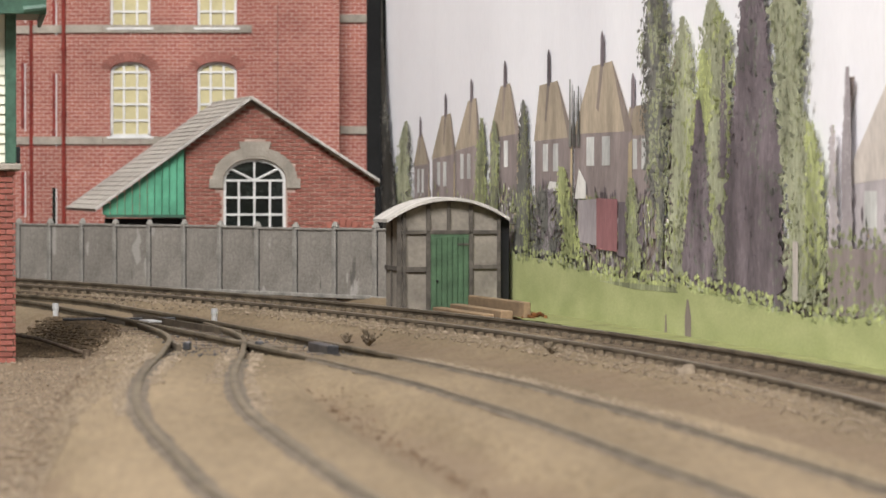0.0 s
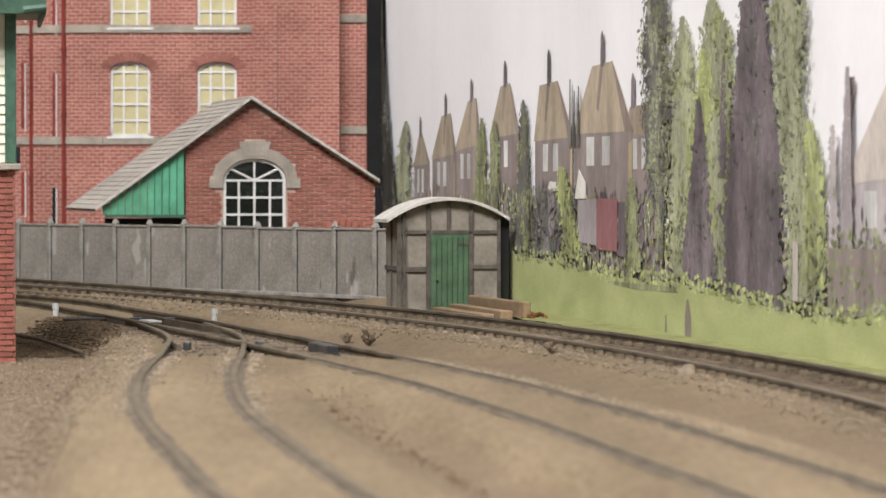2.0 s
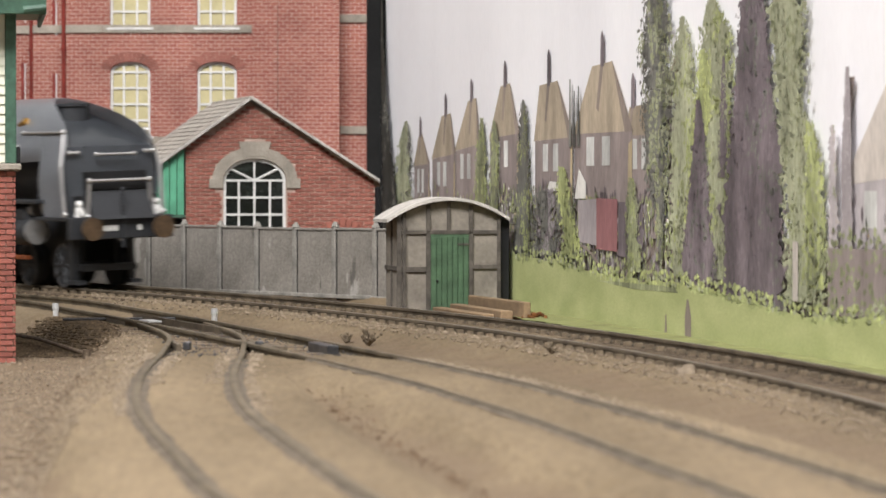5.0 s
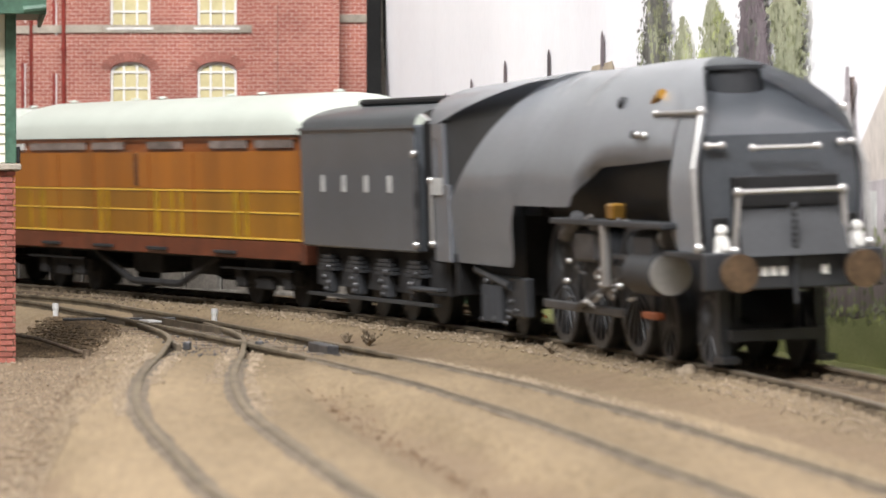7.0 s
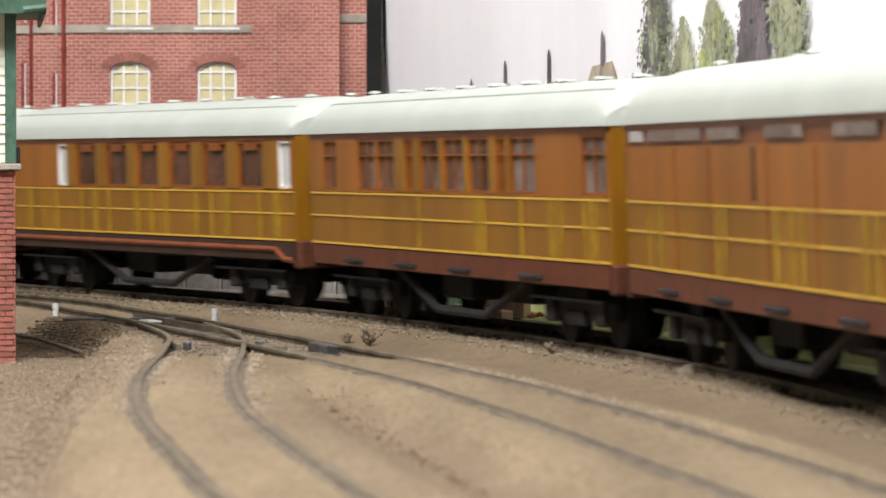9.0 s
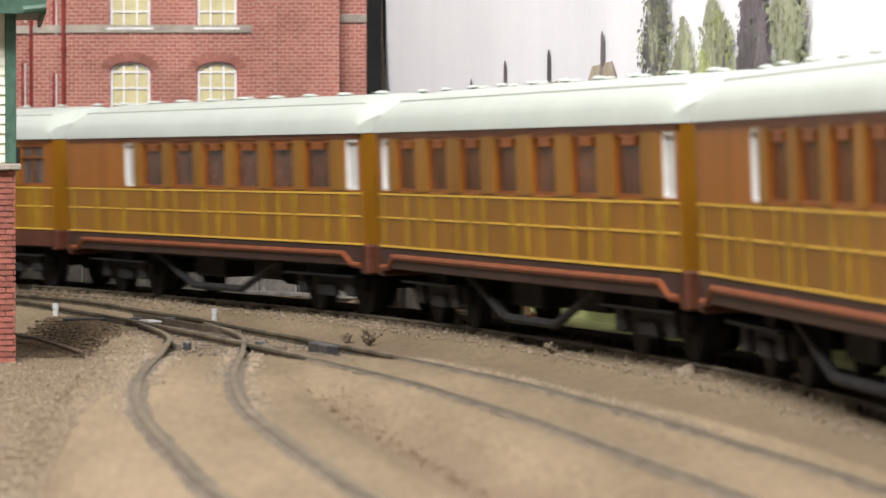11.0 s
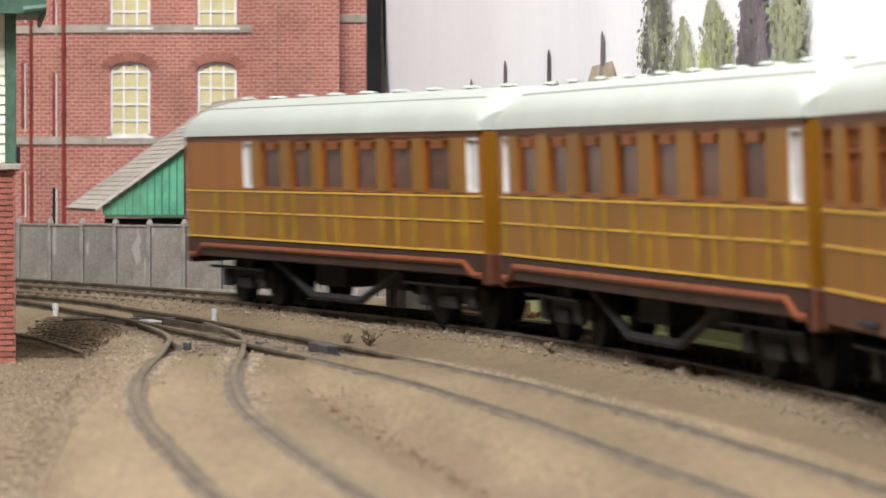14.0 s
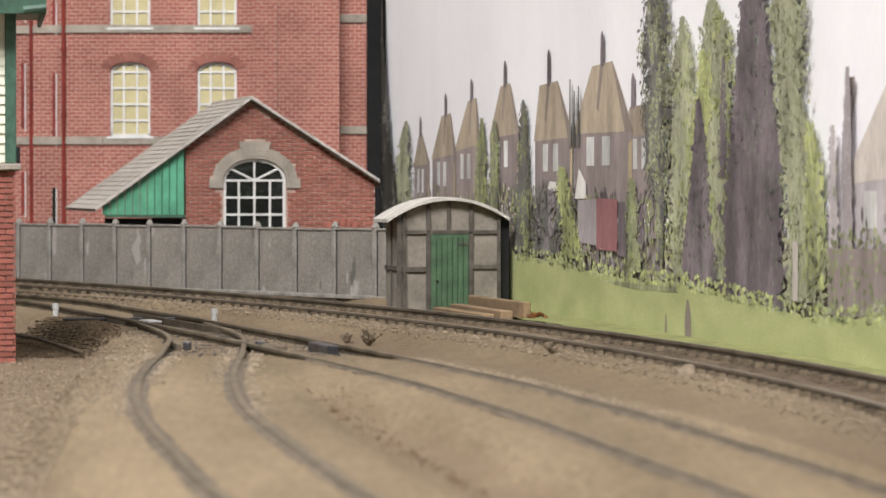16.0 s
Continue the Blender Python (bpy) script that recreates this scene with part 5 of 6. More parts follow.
    for x in (18, 42, 66, 90):
        for s in (-1, 1):
            bm = B()
            box(bm, x - 3.2 - RT, x + 3.2 - RT, s * 15 - 1.2, s * 15 + 1.2, 5.4, 11, 0.5)
            for k in range(4):
                box(bm, x - 7 + k - RT, x + 7 - k - RT, s * 15 - 1.2, s * 15 + 1.2, 11 + k, 11.8 + k)
            ab = part("axle_box", bm, "loco_dark", tn)
            for dx, dz in ((-1.8, 9.4), (1.6, 8.0), (0, 6.4), (2.2, 11.8)):
                bm = B()
                ball(bm, (x + dx - RT, s * 16.4, dz), 0.7, 8)
                part("axle_box_bolt", bm, "gear", ab)
        wt.append((wheelset(tn, x - RT, 7.6, 0, "loco_dark"), 7.6, x))
    for s in (-1, 1):
        bm = B()
        box(bm, 2 - RT, 108 - RT, s * 16.2 - 0.6, s * 16.2 + 0.6, 4.6, 5.4)
        box(bm, 90 - RT, 112 - RT, s * 16.4 - 1.4, s * 16.4 + 1.4, 8.0, 9.0, 0.3)
        part("footboard", bm, "loco_dark", tn)
    bm = B()
    box(bm, 96 - RT, 109 - RT, -15.0, 15.0, 17, 47, 0.8)
    part("cab_bellows", bm, "black", tn)
    for s in (-1, 1):
        bm = B()
        cyl(bm, (99 - RT, s * 17.6, 18.6), (99 - RT, s * 17.6, 39.5), 0.8, 8)
        hr = part("handrail", bm, "gear", tn, "grey tender handrail")
        bm = B()
        for z in (18.6, 39.4):
            ball(bm, (99 - RT, s * 18.0, z), 1.0, 8)
        part("handrail_knob", bm, "steel", hr)
    return t, wl, tn, wt


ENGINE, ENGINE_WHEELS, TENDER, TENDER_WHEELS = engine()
KINDS = [("van", "varnished teak luggage van with white roof and yellow lining"),
         ("buffet", "varnished teak coach with grouped windows and white roof"),
         ("brake", "varnished teak coach with end vestibule and orange-red footboard rail"),
         ("comp", "varnished teak compartment coach with orange-red footboard rail"),
         ("brake", "varnished teak coach with end vestibule and orange-red footboard rail"),
         ("dine", "varnished teak dining coach with many small windows"),
         ("comp", "varnished teak compartment coach with orange-red footboard rail"),
         ("brake", "varnished teak coach with end vestibule and orange-red footboard rail")]
COACHES = []
for kind, label in KINDS:
    COACHES.append(coach(kind, label))



# ---- the printed picture on the backdrop board ----
def ink(name, color, vary=0.12):
    M[name] = mat("printed_" + name, color, 0.6, scale=110, vary=vary, grain=(1, 1, 0.4), spec=0.2, island=0.15, gain=1.04)


ink("ink_tile", (0.439, 0.366, 0.275))
ink("ink_tile_dark", (0.305, 0.25, 0.22))
ink("ink_wall", (0.325, 0.27, 0.258))
ink("ink_pane", (0.634, 0.634, 0.61))
ink("ink_dark", (0.21, 0.207, 0.185), 0.25)
ink("ink_shade", (0.20, 0.165, 0.18), 0.2)
ink("ink_mid", (0.33, 0.35, 0.205), 0.25)
ink("ink_light", (0.45, 0.49, 0.225), 0.2)
ink("ink_bright", (0.55, 0.60, 0.25), 0.15)
ink("ink_red", (0.305, 0.14, 0.146))
ink("ink_grey", (0.39, 0.348, 0.36))
ink("ink_sage", (0.41, 0.425, 0.285), 0.15)
ink("ink_end_shade", (0.045, 0.048, 0.042), 0.3)
ink("ink_haze", (0.512, 0.464, 0.476))
ink("ink_haze_roof", (0.61, 0.549, 0.5))
ink("ink_white", (0.854, 0.83, 0.781))
ink("ink_tan", (0.586, 0.476, 0.305))
M["ink_lawn"] = mat("printed_lawn", (0.45, 0.47, 0.225), 0.6, scale=45, vary=0.08, grain=(1, 1, 2.5), second=(0.37, 0.40, 0.18), spec=0.2, gain=0.95)
M["gap_black"] = mat("gap_shade_black", (0.012, 0.012, 0.012), 0.9, scale=60, vary=0.2)
BOARD_N = Vector((-0.9833, -0.1819, 0))
LAYER = [0.0]


def on_board(u, z, lift):
    p = board_at(u) + BOARD_N * lift
    return (p.x, p.y, z)


def flat(name, shapes, ink_name, parent=None, label=""):
    """A patch of print: flat shapes (u, z) lying on the board, each print a hair above the last."""
    LAYER[0] += 0.009
    bm = B()
    for s in shapes:
        vs = [bm.verts.new(on_board(u, z, 0.15 + LAYER[0])) for u, z in s]
        bm.faces.new(vs)
    bmesh.ops.remove_doubles(bm, verts=bm.verts[:], dist=0.002)
    return part(name, bm, ink_name, parent or SKY_BOARD, label)


def fleck(u, z, w, h, rng):
    """One painted leaf stroke, longer than wide as it lies on the board."""
    k = rng.uniform(-0.35, 0.35) * w
    return [(u - w / 2, z + h * 0.1), (u - w * 0.15 + k, z - h / 2), (u + w / 2, z - h * 0.05), (u + w * 0.1 + k, z + h / 2)]


def printed_tree(shape, dark, seed, mid=None, light=None, lit=0.0, rag=0.16, n=420):
    """A poplar or willow in print. shape: rows (height, near edge, far edge) from the foot up; a ragged mass with hanging strokes in up to three tones."""
    rng = random.Random(seed)
    zs, los, his = zip(*shape)

    def edges(z):
        return float(np.interp(z, zs, los)), float(np.interp(z, zs, his))
    core, bags = [], {"foliage": [], "half_lit_foliage": [], "lit_foliage": []}
    N = int(max(30, (zs[-1] - zs[0]) * 1.6))
    line = []
    for i in range(N + 1):
        z = zs[0] + (zs[-1] - zs[0]) * i / N
        lo, hi = edges(z)
        w = (hi - lo) * rag
        line.append((lo + w * (1 + 1.3 * noise.noise((z * 0.45, seed, 0.2)) + rng.uniform(-0.5, 0.5)), hi - w * (1 + 1.3 * noise.noise((z * 0.45, seed, 7.7)) + rng.uniform(-0.5, 0.5)), z))
    for (a, b, z), (c, d, zz) in zip(line, line[1:]):
        core.append([(a, z), (b, z), (d, zz), (c, zz)])
    for _ in range(int(n * 2.2)):
        z = rng.uniform(zs[0], zs[-1])
        lo, hi = edges(z)
        k = rng.uniform(-1, 1)
        u = (lo + hi) / 2 + k * (hi - lo) / 2 * rng.uniform(0.7, 1.14)
        clump = noise.noise((u * 0.14, z * 0.13, seed * 1.7)) + 0.45 * noise.noise((u * 0.4, z * 0.35, seed * 0.7)) + 0.2 * k + lit
        bag = "lit_foliage" if clump > 0.26 else "half_lit_foliage" if clump > 0.0 else "foliage"
        size = min(1.0, 0.35 + (hi - lo) / 34)
        bags[bag].append(fleck(u, z, rng.uniform(0.7, 2.6) * size, rng.uniform(0.5, 2.0) * size, rng))
    t = flat("printed_tree", core, dark, None, "printed tree with hanging foliage")
    for (nm, bag), tone in zip(bags.items(), (dark, mid or dark, light or mid or dark)):
        if bag:
            tagged(flat(nm, bag, tone, t), kind="stuff")


def oast(e0, ez0, e1, ez1, t0, t1, tz, fu, fz, wz, seed, wall="ink_wall", tile="ink_tile"):
    """A printed kiln house: cowled pyramid roof, wall and pale windows."""
    rng = random.Random(seed)
    h = flat("printed_house", [[(e0 + 1.5, wz), (e1 - 1.0, wz), (e1 - 1.0, ez1), (e0 + 1.5, ez0)]], wall, None, "printed kiln house with pyramid roof")
    m = t0 + (t1 - t0) * 0.45
    flat("house_roof", [[(e0, ez0), (e1, ez1), (t1, tz), (t0, tz - 0.7)]], tile, h)
    flat("house_hip", [[(e1 - (e1 - e0) * 0.13, ez1 - 0.2), (e1, ez1), (t1, tz), (t1 - 0.5, tz)]], "ink_tile_dark", h)
    flat("cowl_shadow", [[(fu - (e1 - e0) * 0.10, ez0 + (tz - ez0) * 0.35), (fu - (e1 - e0) * 0.06, ez0 + (tz - ez0) * 0.3), (fu + 1.8, tz), (fu - 1.8, tz)]], "ink_tile_dark", h)
    flat("cowl", [[(fu - 2.0, tz - 1.0), (fu + 2.0, tz - 1.0), (fu + 1.7, fz - 1.5), (fu + 0.5, fz), (fu - 0.5, fz), (fu - 1.6, fz - 1.5)]], "ink_shade", h)
    w = e1 - e0
    for a in (0.24, 0.50):
        flat("house_window", [[(e0 + w * a, ez0 - 8.0), (e0 + w * (a + 0.13), ez0 - 8.0), (e0 + w * (a + 0.13), ez0 - 0.9), (e0 + w * a, ez0 - 0.9)]], "ink_pane", h)
    flat("lit_wall_edge", [[(e1 - w * 0.09, wz + 1), (e1 - 1.0, wz), (e1 - 1.0, ez1 - 2), (e1 - w * 0.07, ez1 - 3)]], "ink_tan", h)


def picture():
    rng = random.Random(11)
    lawn = [(0, 15.2), (105, 14.1), (189, 13.7), (261, 13.0), (325, 10.2), (398, 10.4), (452, 8.2), (497, 6.2), (547, 7.4), (700, 7.0), (1400, 7.0)]
    top = []
    for (a, za), (b, zb) in zip(lawn, lawn[1:]):
        n = max(1, int((b - a) / 7))
        top += [(a + (b - a) * i / n, za + (zb - za) * i / n + rng.uniform(-0.5, 0.5)) for i in range(n)]

    def lawn_z(u):
        for (a, za), (b, zb) in zip(lawn, lawn[1:]):
            if u <= b:
                return za + (zb - za) * (u - a) / (b - a)
        return 7.0
    # distant foliage and the hedge bank below the houses
    bank = []
    for i in range(150):
        u0 = i * 6.0
        bank.append([(u0, lawn_z(u0) - 1), (u0 + 6.2, lawn_z(u0 + 6) - 1), (u0 + 6.2, lawn_z(u0) + 14 + rng.uniform(-3, 3)), (u0, lawn_z(u0) + 14 + rng.uniform(-3, 3))])
    flat("printed_hedge", bank, "ink_tile_dark", None, "printed dark hedge and fences")
    for args in ((43, 38.2, 71, 38.8, 52, 57.6, 48, 54.8, 53, 22, 1), (73.7, 40.1, 112.7, 41.5, 90.3, 104.8, 53.3, 96.7, 59.2, 22, 2), (111, 42.2, 150.2, 43.9, 131.8, 144.4, 56.9, 136.9, 62.4, 21, 3),
                 (163.3, 45.3, 205.5, 46.2, 179.3, 192.5, 59.9, 185.6, 66.1, 22, 4), (224.7, 43.9, 273.5, 44.4, 231.9, 254.5, 59.0, 243.3, 67.3, 22, 5),
                 (331.5, 44.1, 366, 43.8, 336.2, 360, 51.4, 339.8, 58.7, 20, 7), (273.5, 45.1, 340.4, 45.1, 295.7, 318.2, 62.2, 307.0, 69.8, 26, 6),
                 (374.4, 55.2, 395.8, 54.7, 382.5, 390.5, 62.6, 386.8, 66.3, 23, 9), (520, 32.1, 585, 35.2, 552, 570, 53.1, 527.0, 52.0, 14, 8, "ink_haze", "ink_haze_roof")):
        oast(*args)
    for a in (271, 276, 281):
        flat("distant_spire", [[(a - 1.6, 42), (a + 1.6, 42), (a + 0.6, 56 + a % 4), (a - 0.6, 56 + a % 4)]], "ink_dark")
    # garden clutter under the houses: dark and light upright strokes, pale sheds, a red gate
    for nm, cnt, lo, hi, iw, ih in (("ink_shade", 620, 0, 20, 1.6, 3.6), ("ink_mid", 560, 0, 19, 1.8, 3.0), ("ink_dark", 300, 0, 19, 1.3, 3.4), ("ink_light", 560, -0.5, 18, 1.6, 2.6), ("ink_grey", 260, 1, 17, 1.8, 3.2), ("ink_white", 60, 7, 18, 1.3, 1.4), ("ink_tan", 60, 5, 18, 1.6, 2.2)):
        sh = []
        for _ in range(cnt):
            u = rng.uniform(160, 380) if rng.random() < 0.72 else rng.uniform(0, 640)
            sh.append(fleck(u, lawn_z(u) + rng.uniform(lo, hi), iw * rng.uniform(0.5, 1.4), ih * rng.uniform(0.35, 1.1), rng))
        tagged(flat("printed_shrubbery", sh, nm, None, "printed garden shrubs"), kind="stuff")
    flat("printed_wall", [[(281, 18.3), (302, 17.6), (302, 29.0), (281, 28.6)]], "ink_grey")
    flat("printed_gate", [[(302, 16.8), (325, 16.4), (325, 29.0), (302, 29.2)]], "ink_red", None, "printed dark red gate")
    flat("printed_fence", [[(326, 15.5), (352, 14.5), (352, 28), (326, 28.4)]], "ink_shade")
    flat("printed_canopy", [[(277, 29), (290, 29), (290, 33), (282, 36.5)]], "ink_white")
    flat("printed_canopy", [[(243, 30.5), (258, 31), (260, 33), (247, 33.4)]], "ink_white")
    br = []
    for i in range(16):
        u0, u1 = 262 + i * 5, 267.5 + i * 5
        z0, z1 = 15 + 3.6 * math.sin(i * 0.35) - i * 0.28, 15 + 3.6 * math.sin((i + 1) * 0.35) - (i + 1) * 0.28
        br.append([(u0, z0 - 0.35), (u1, z1 - 0.35), (u1, z1 + 0.35), (u0, z0 + 0.35)])
    flat("printed_branch", br, "ink_tile_dark")
    # small trees among the houses
    printed_tree([(16, 4, 48), (32, 8, 46), (40, 14, 44), (48, 24, 42), (52, 32, 37)], "ink_sage", 21, "ink_mid", "ink_dark", n=260)
    printed_tree([(18, 146, 162), (32, 143, 164), (44, 148, 162), (51, 153, 158)], "ink_mid", 22, "ink_light", "ink_light", n=200)
    printed_tree([(20, 164, 182), (36, 166, 182), (45, 168, 180), (50, 172, 176)], "ink_mid", 29, "ink_dark", "ink_light", n=200)
    printed_tree([(14, 198, 224), (32, 203, 224), (44, 205, 222), (51, 208, 220), (55, 212, 215)], "ink_dark", 23, "ink_mid", "ink_light", n=260)
    printed_tree([(14, 262, 288), (20, 262, 282), (30, 254, 274), (37, 258, 266)], "ink_light", 24, "ink_bright", "ink_mid", n=220)
    printed_tree([(13, 222, 262), (26, 226, 262), (31, 232, 254)], "ink_dark", 35, "ink_shade", "ink_grey", n=300, rag=0.25)
    printed_tree([(12, 334, 352), (26, 334, 350), (34, 338, 344)], "ink_mid", 30, "ink_light", "ink_sage", n=160)
    # the great poplars
    printed_tree([(12, 378, 404), (30, 377, 404), (44, 378, 408), (56, 381, 404), (66, 385, 399), (70, 389, 394)], "ink_sage", 25, "ink_light", "ink_mid", n=420)
    printed_tree([(10, 370, 372), (26, 366, 375), (31, 358, 378), (41, 351, 381), (48, 349, 383), (56, 351, 384), (65, 347, 383), (75, 354, 380), (86, 359, 374)], "ink_dark", 26, "ink_mid", "ink_sage", n=900, rag=0.2, lit=-0.08)
    printed_tree([(12, 412, 436), (30, 406, 438), (45, 404, 440), (58, 406, 441), (66, 406, 436), (71, 413, 425), (74, 417, 421)], "ink_sage", 27, "ink_mid", "ink_light", n=640)
    printed_tree([(24, 394, 408), (36, 396, 411), (47, 398, 419), (56, 404, 421), (62, 407, 414)], "ink_light", 37, "ink_bright", "ink_bright", n=260)
    printed_tree([(34, 424, 433), (50, 426, 433), (60, 428, 431)], "ink_shade", 40, "ink_mid", "ink_sage", n=90)
    printed_tree([(10.2, 389, 424), (15, 391, 425), (24, 394, 419), (35, 399, 417), (43, 402, 414), (51, 405, 409)], "ink_shade", 28, "ink_dark", "ink_shade", n=260, rag=0.08)
    printed_tree([(9, 478, 512), (18, 478, 511), (35, 474, 510), (42, 470, 502), (48, 470, 497), (60, 468, 497), (70, 462, 497), (84, 458, 492)], "ink_sage", 31, "ink_mid", "ink_sage", n=900)
    printed_tree([(12, 494, 514), (22, 494, 513), (34, 495, 510), (45, 494, 502)], "ink_light", 33, "ink_sage", "ink_bright", n=220)
    printed_tree([(6.8, 472, 480), (9.2, 426, 481), (18, 428, 481), (30, 428, 480), (40, 433, 478), (47.7, 436, 475), (58, 439, 469), (70, 443, 465), (86, 447, 460), (102, 450, 456)], "ink_shade", 32, "ink_shade", "ink_dark", n=620, rag=0.06)
    printed_tree([(14, 512, 521), (30, 512, 520), (44, 514, 518)], "ink_haze", 39, "ink_haze_roof", "ink_sage", n=80)
    printed_tree([(16, 521, 531), (38, 522, 530), (50, 524, 529), (55, 525, 528)], "ink_grey", 34, "ink_haze", "ink_grey", n=100, rag=0.08)
    # black-green strokes paint the gap's shade over dark foliage at the board's end
    printed_tree([(-4, -8, 34), (20, -8, 27), (34, -8, 20), (46, -8, 10), (60, -8, 3), (76, -8, -2), (92, -8, -5), (104, -8, -6.5)], "ink_end_shade", 41, "ink_end_shade", "ink_dark", n=520, rag=0.10)
    flat("printed_fence", [[(513, 7), (640, 8), (640, 21), (513, 20)]], "ink_wall")
    flat("printed_post", [[(487, 9), (491, 9), (491, 21), (487, 21)]], "ink_haze_roof")
    tagged(flat("printed_shrubbery", [fleck(rng.uniform(495, 640), rng.uniform(6, 24), 2.4, 1.5, rng) for _ in range(420)], "ink_mid"), kind="stuff")
    # the lawn in front
    flat("printed_lawn", [[(a, -6.5), (b, -6.5), (b, zb), (a, za)] for (a, za), (b, zb) in zip(top, top[1:])], "ink_lawn", None, "printed yellow-green lawn")
    tagged(flat("printed_grass", [fleck(u, lawn_z(u) - rng.uniform(0.2, 1.2), 4.5, 1.6, rng) for u in [rng.uniform(160, 640) for _ in range(170)]], "ink_light"), kind="stuff")
    for nm, n in (("ink_sage", 260), ("ink_light", 300), ("ink_bright", 90)):
        tagged(flat("printed_bushes", [fleck(u, lawn_z(u) + rng.uniform(-0.6, 2.4), 2.6, 1.3, rng) for u in [rng.uniform(190, 640) for _ in range(n)]], nm), kind="stuff")
    flat("printed_shadow", [[(305, 9.2), (345, 8.0), (390, 8.2), (386, 9.4), (340, 9.4)]], "ink_mid")
    flat("printed_finial", [[(396, -3), (402, -3), (402, 3), (399.5, 7), (398, 7), (396, 3)]], "ink_tile_dark")
    flat("printed_finial", [[(376.5, -3), (379.5, -3), (378.6, 3), (377.6, 3)]], "ink_tile_dark")


picture()


def dark_gap():
    # black card and strip are added in place of the gap's shade
    bm = B()
    box(bm, -26.6, -19.4, 1478, 1486, -3, 200, 0.5)
    solid("dark_screen", bm, "gap_black", "added black card standing in for the shade beside the mill", "screen")
    bm = B()
    for k in range(2):
        a = board_at(-11 + k * 2)
        box(bm, a.x - 1.4, a.x + 0.4 + k, a.y - 1, a.y + 2.5, -3, 320, 0.2)
    solid("board_edge", bm, "gap_black", "added black strip shading the end of the scenic board", "edging")


dark_gap()


# ---- turf strip between track and board ----
def verge():
    bm = B()
    rows = []
    for i in range(60):
        u = 150 + i * 8
        p = board_at(u)
        g = GRAD * (p.y - 850) - 2.2
        rows.append([(p.x - w * 0.98, p.y - w * 0.18, g + (0.5 if w < 20 else -0.9) + random.uniform(-0.15, 0.15)) for w in (-1, 5, 11, 16 + random.uniform(-2, 2))])
    surface(bm, rows)
    solid("grass_verge", bm, "grass", "strip of green turf along the foot of the backdrop", "grass", kind="stuff")


verge()


# ---- loose stones, weeds and track fittings ----
def stones(name, spots, material, label):
    verts, faces = [], []
    for x, y, r in spots:
        z = ground_z(x, y)
        b = len(verts)
        for dx, dy, dz in ((1, 0, 0.2), (-0.5, 0.9, 0), (-0.6, -0.8, 0.1), (0, 0.1, 1.0), (0.1, 0, -0.6)):
            verts.append(((x + dx * r * random.uniform(0.7, 1.2)) * MM, (y + dy * r * random.uniform(0.7, 1.2)) * MM, (z + dz * r) * MM))
        faces += [(b, b + 1, b + 3), (b + 1, b + 2, b + 3), (b + 2, b, b + 3), (b + 1, b, b + 4), (b + 2, b + 1, b + 4), (b, b + 2, b + 4)]
    me = bpy.data.meshes.new(name)
    me.from_pydata(verts, [], faces)
    me.materials.append(M[material])
    return tagged(new(name, me), label, "stones", kind="stuff")


M["pale_grit"] = mat("pale_stone_grit", (0.31, 0.245, 0.175), 0.95, scale=400, vary=0.15, island=0.22)
M["grey_grit"] = mat("grey_ballast_chips", (0.115, 0.105, 0.10), 0.95, scale=400, vary=0.25, island=0.3)
M["earth"] = mat("shaded_brown_earth", (0.125, 0.088, 0.052), 0.95, scale=300, vary=0.25, island=0.25)
M["debris_and_shade_grit"] = mat("debris_and_slope_shade", (0.15, 0.088, 0.048), 0.95, scale=400, vary=0.25, island=0.35)


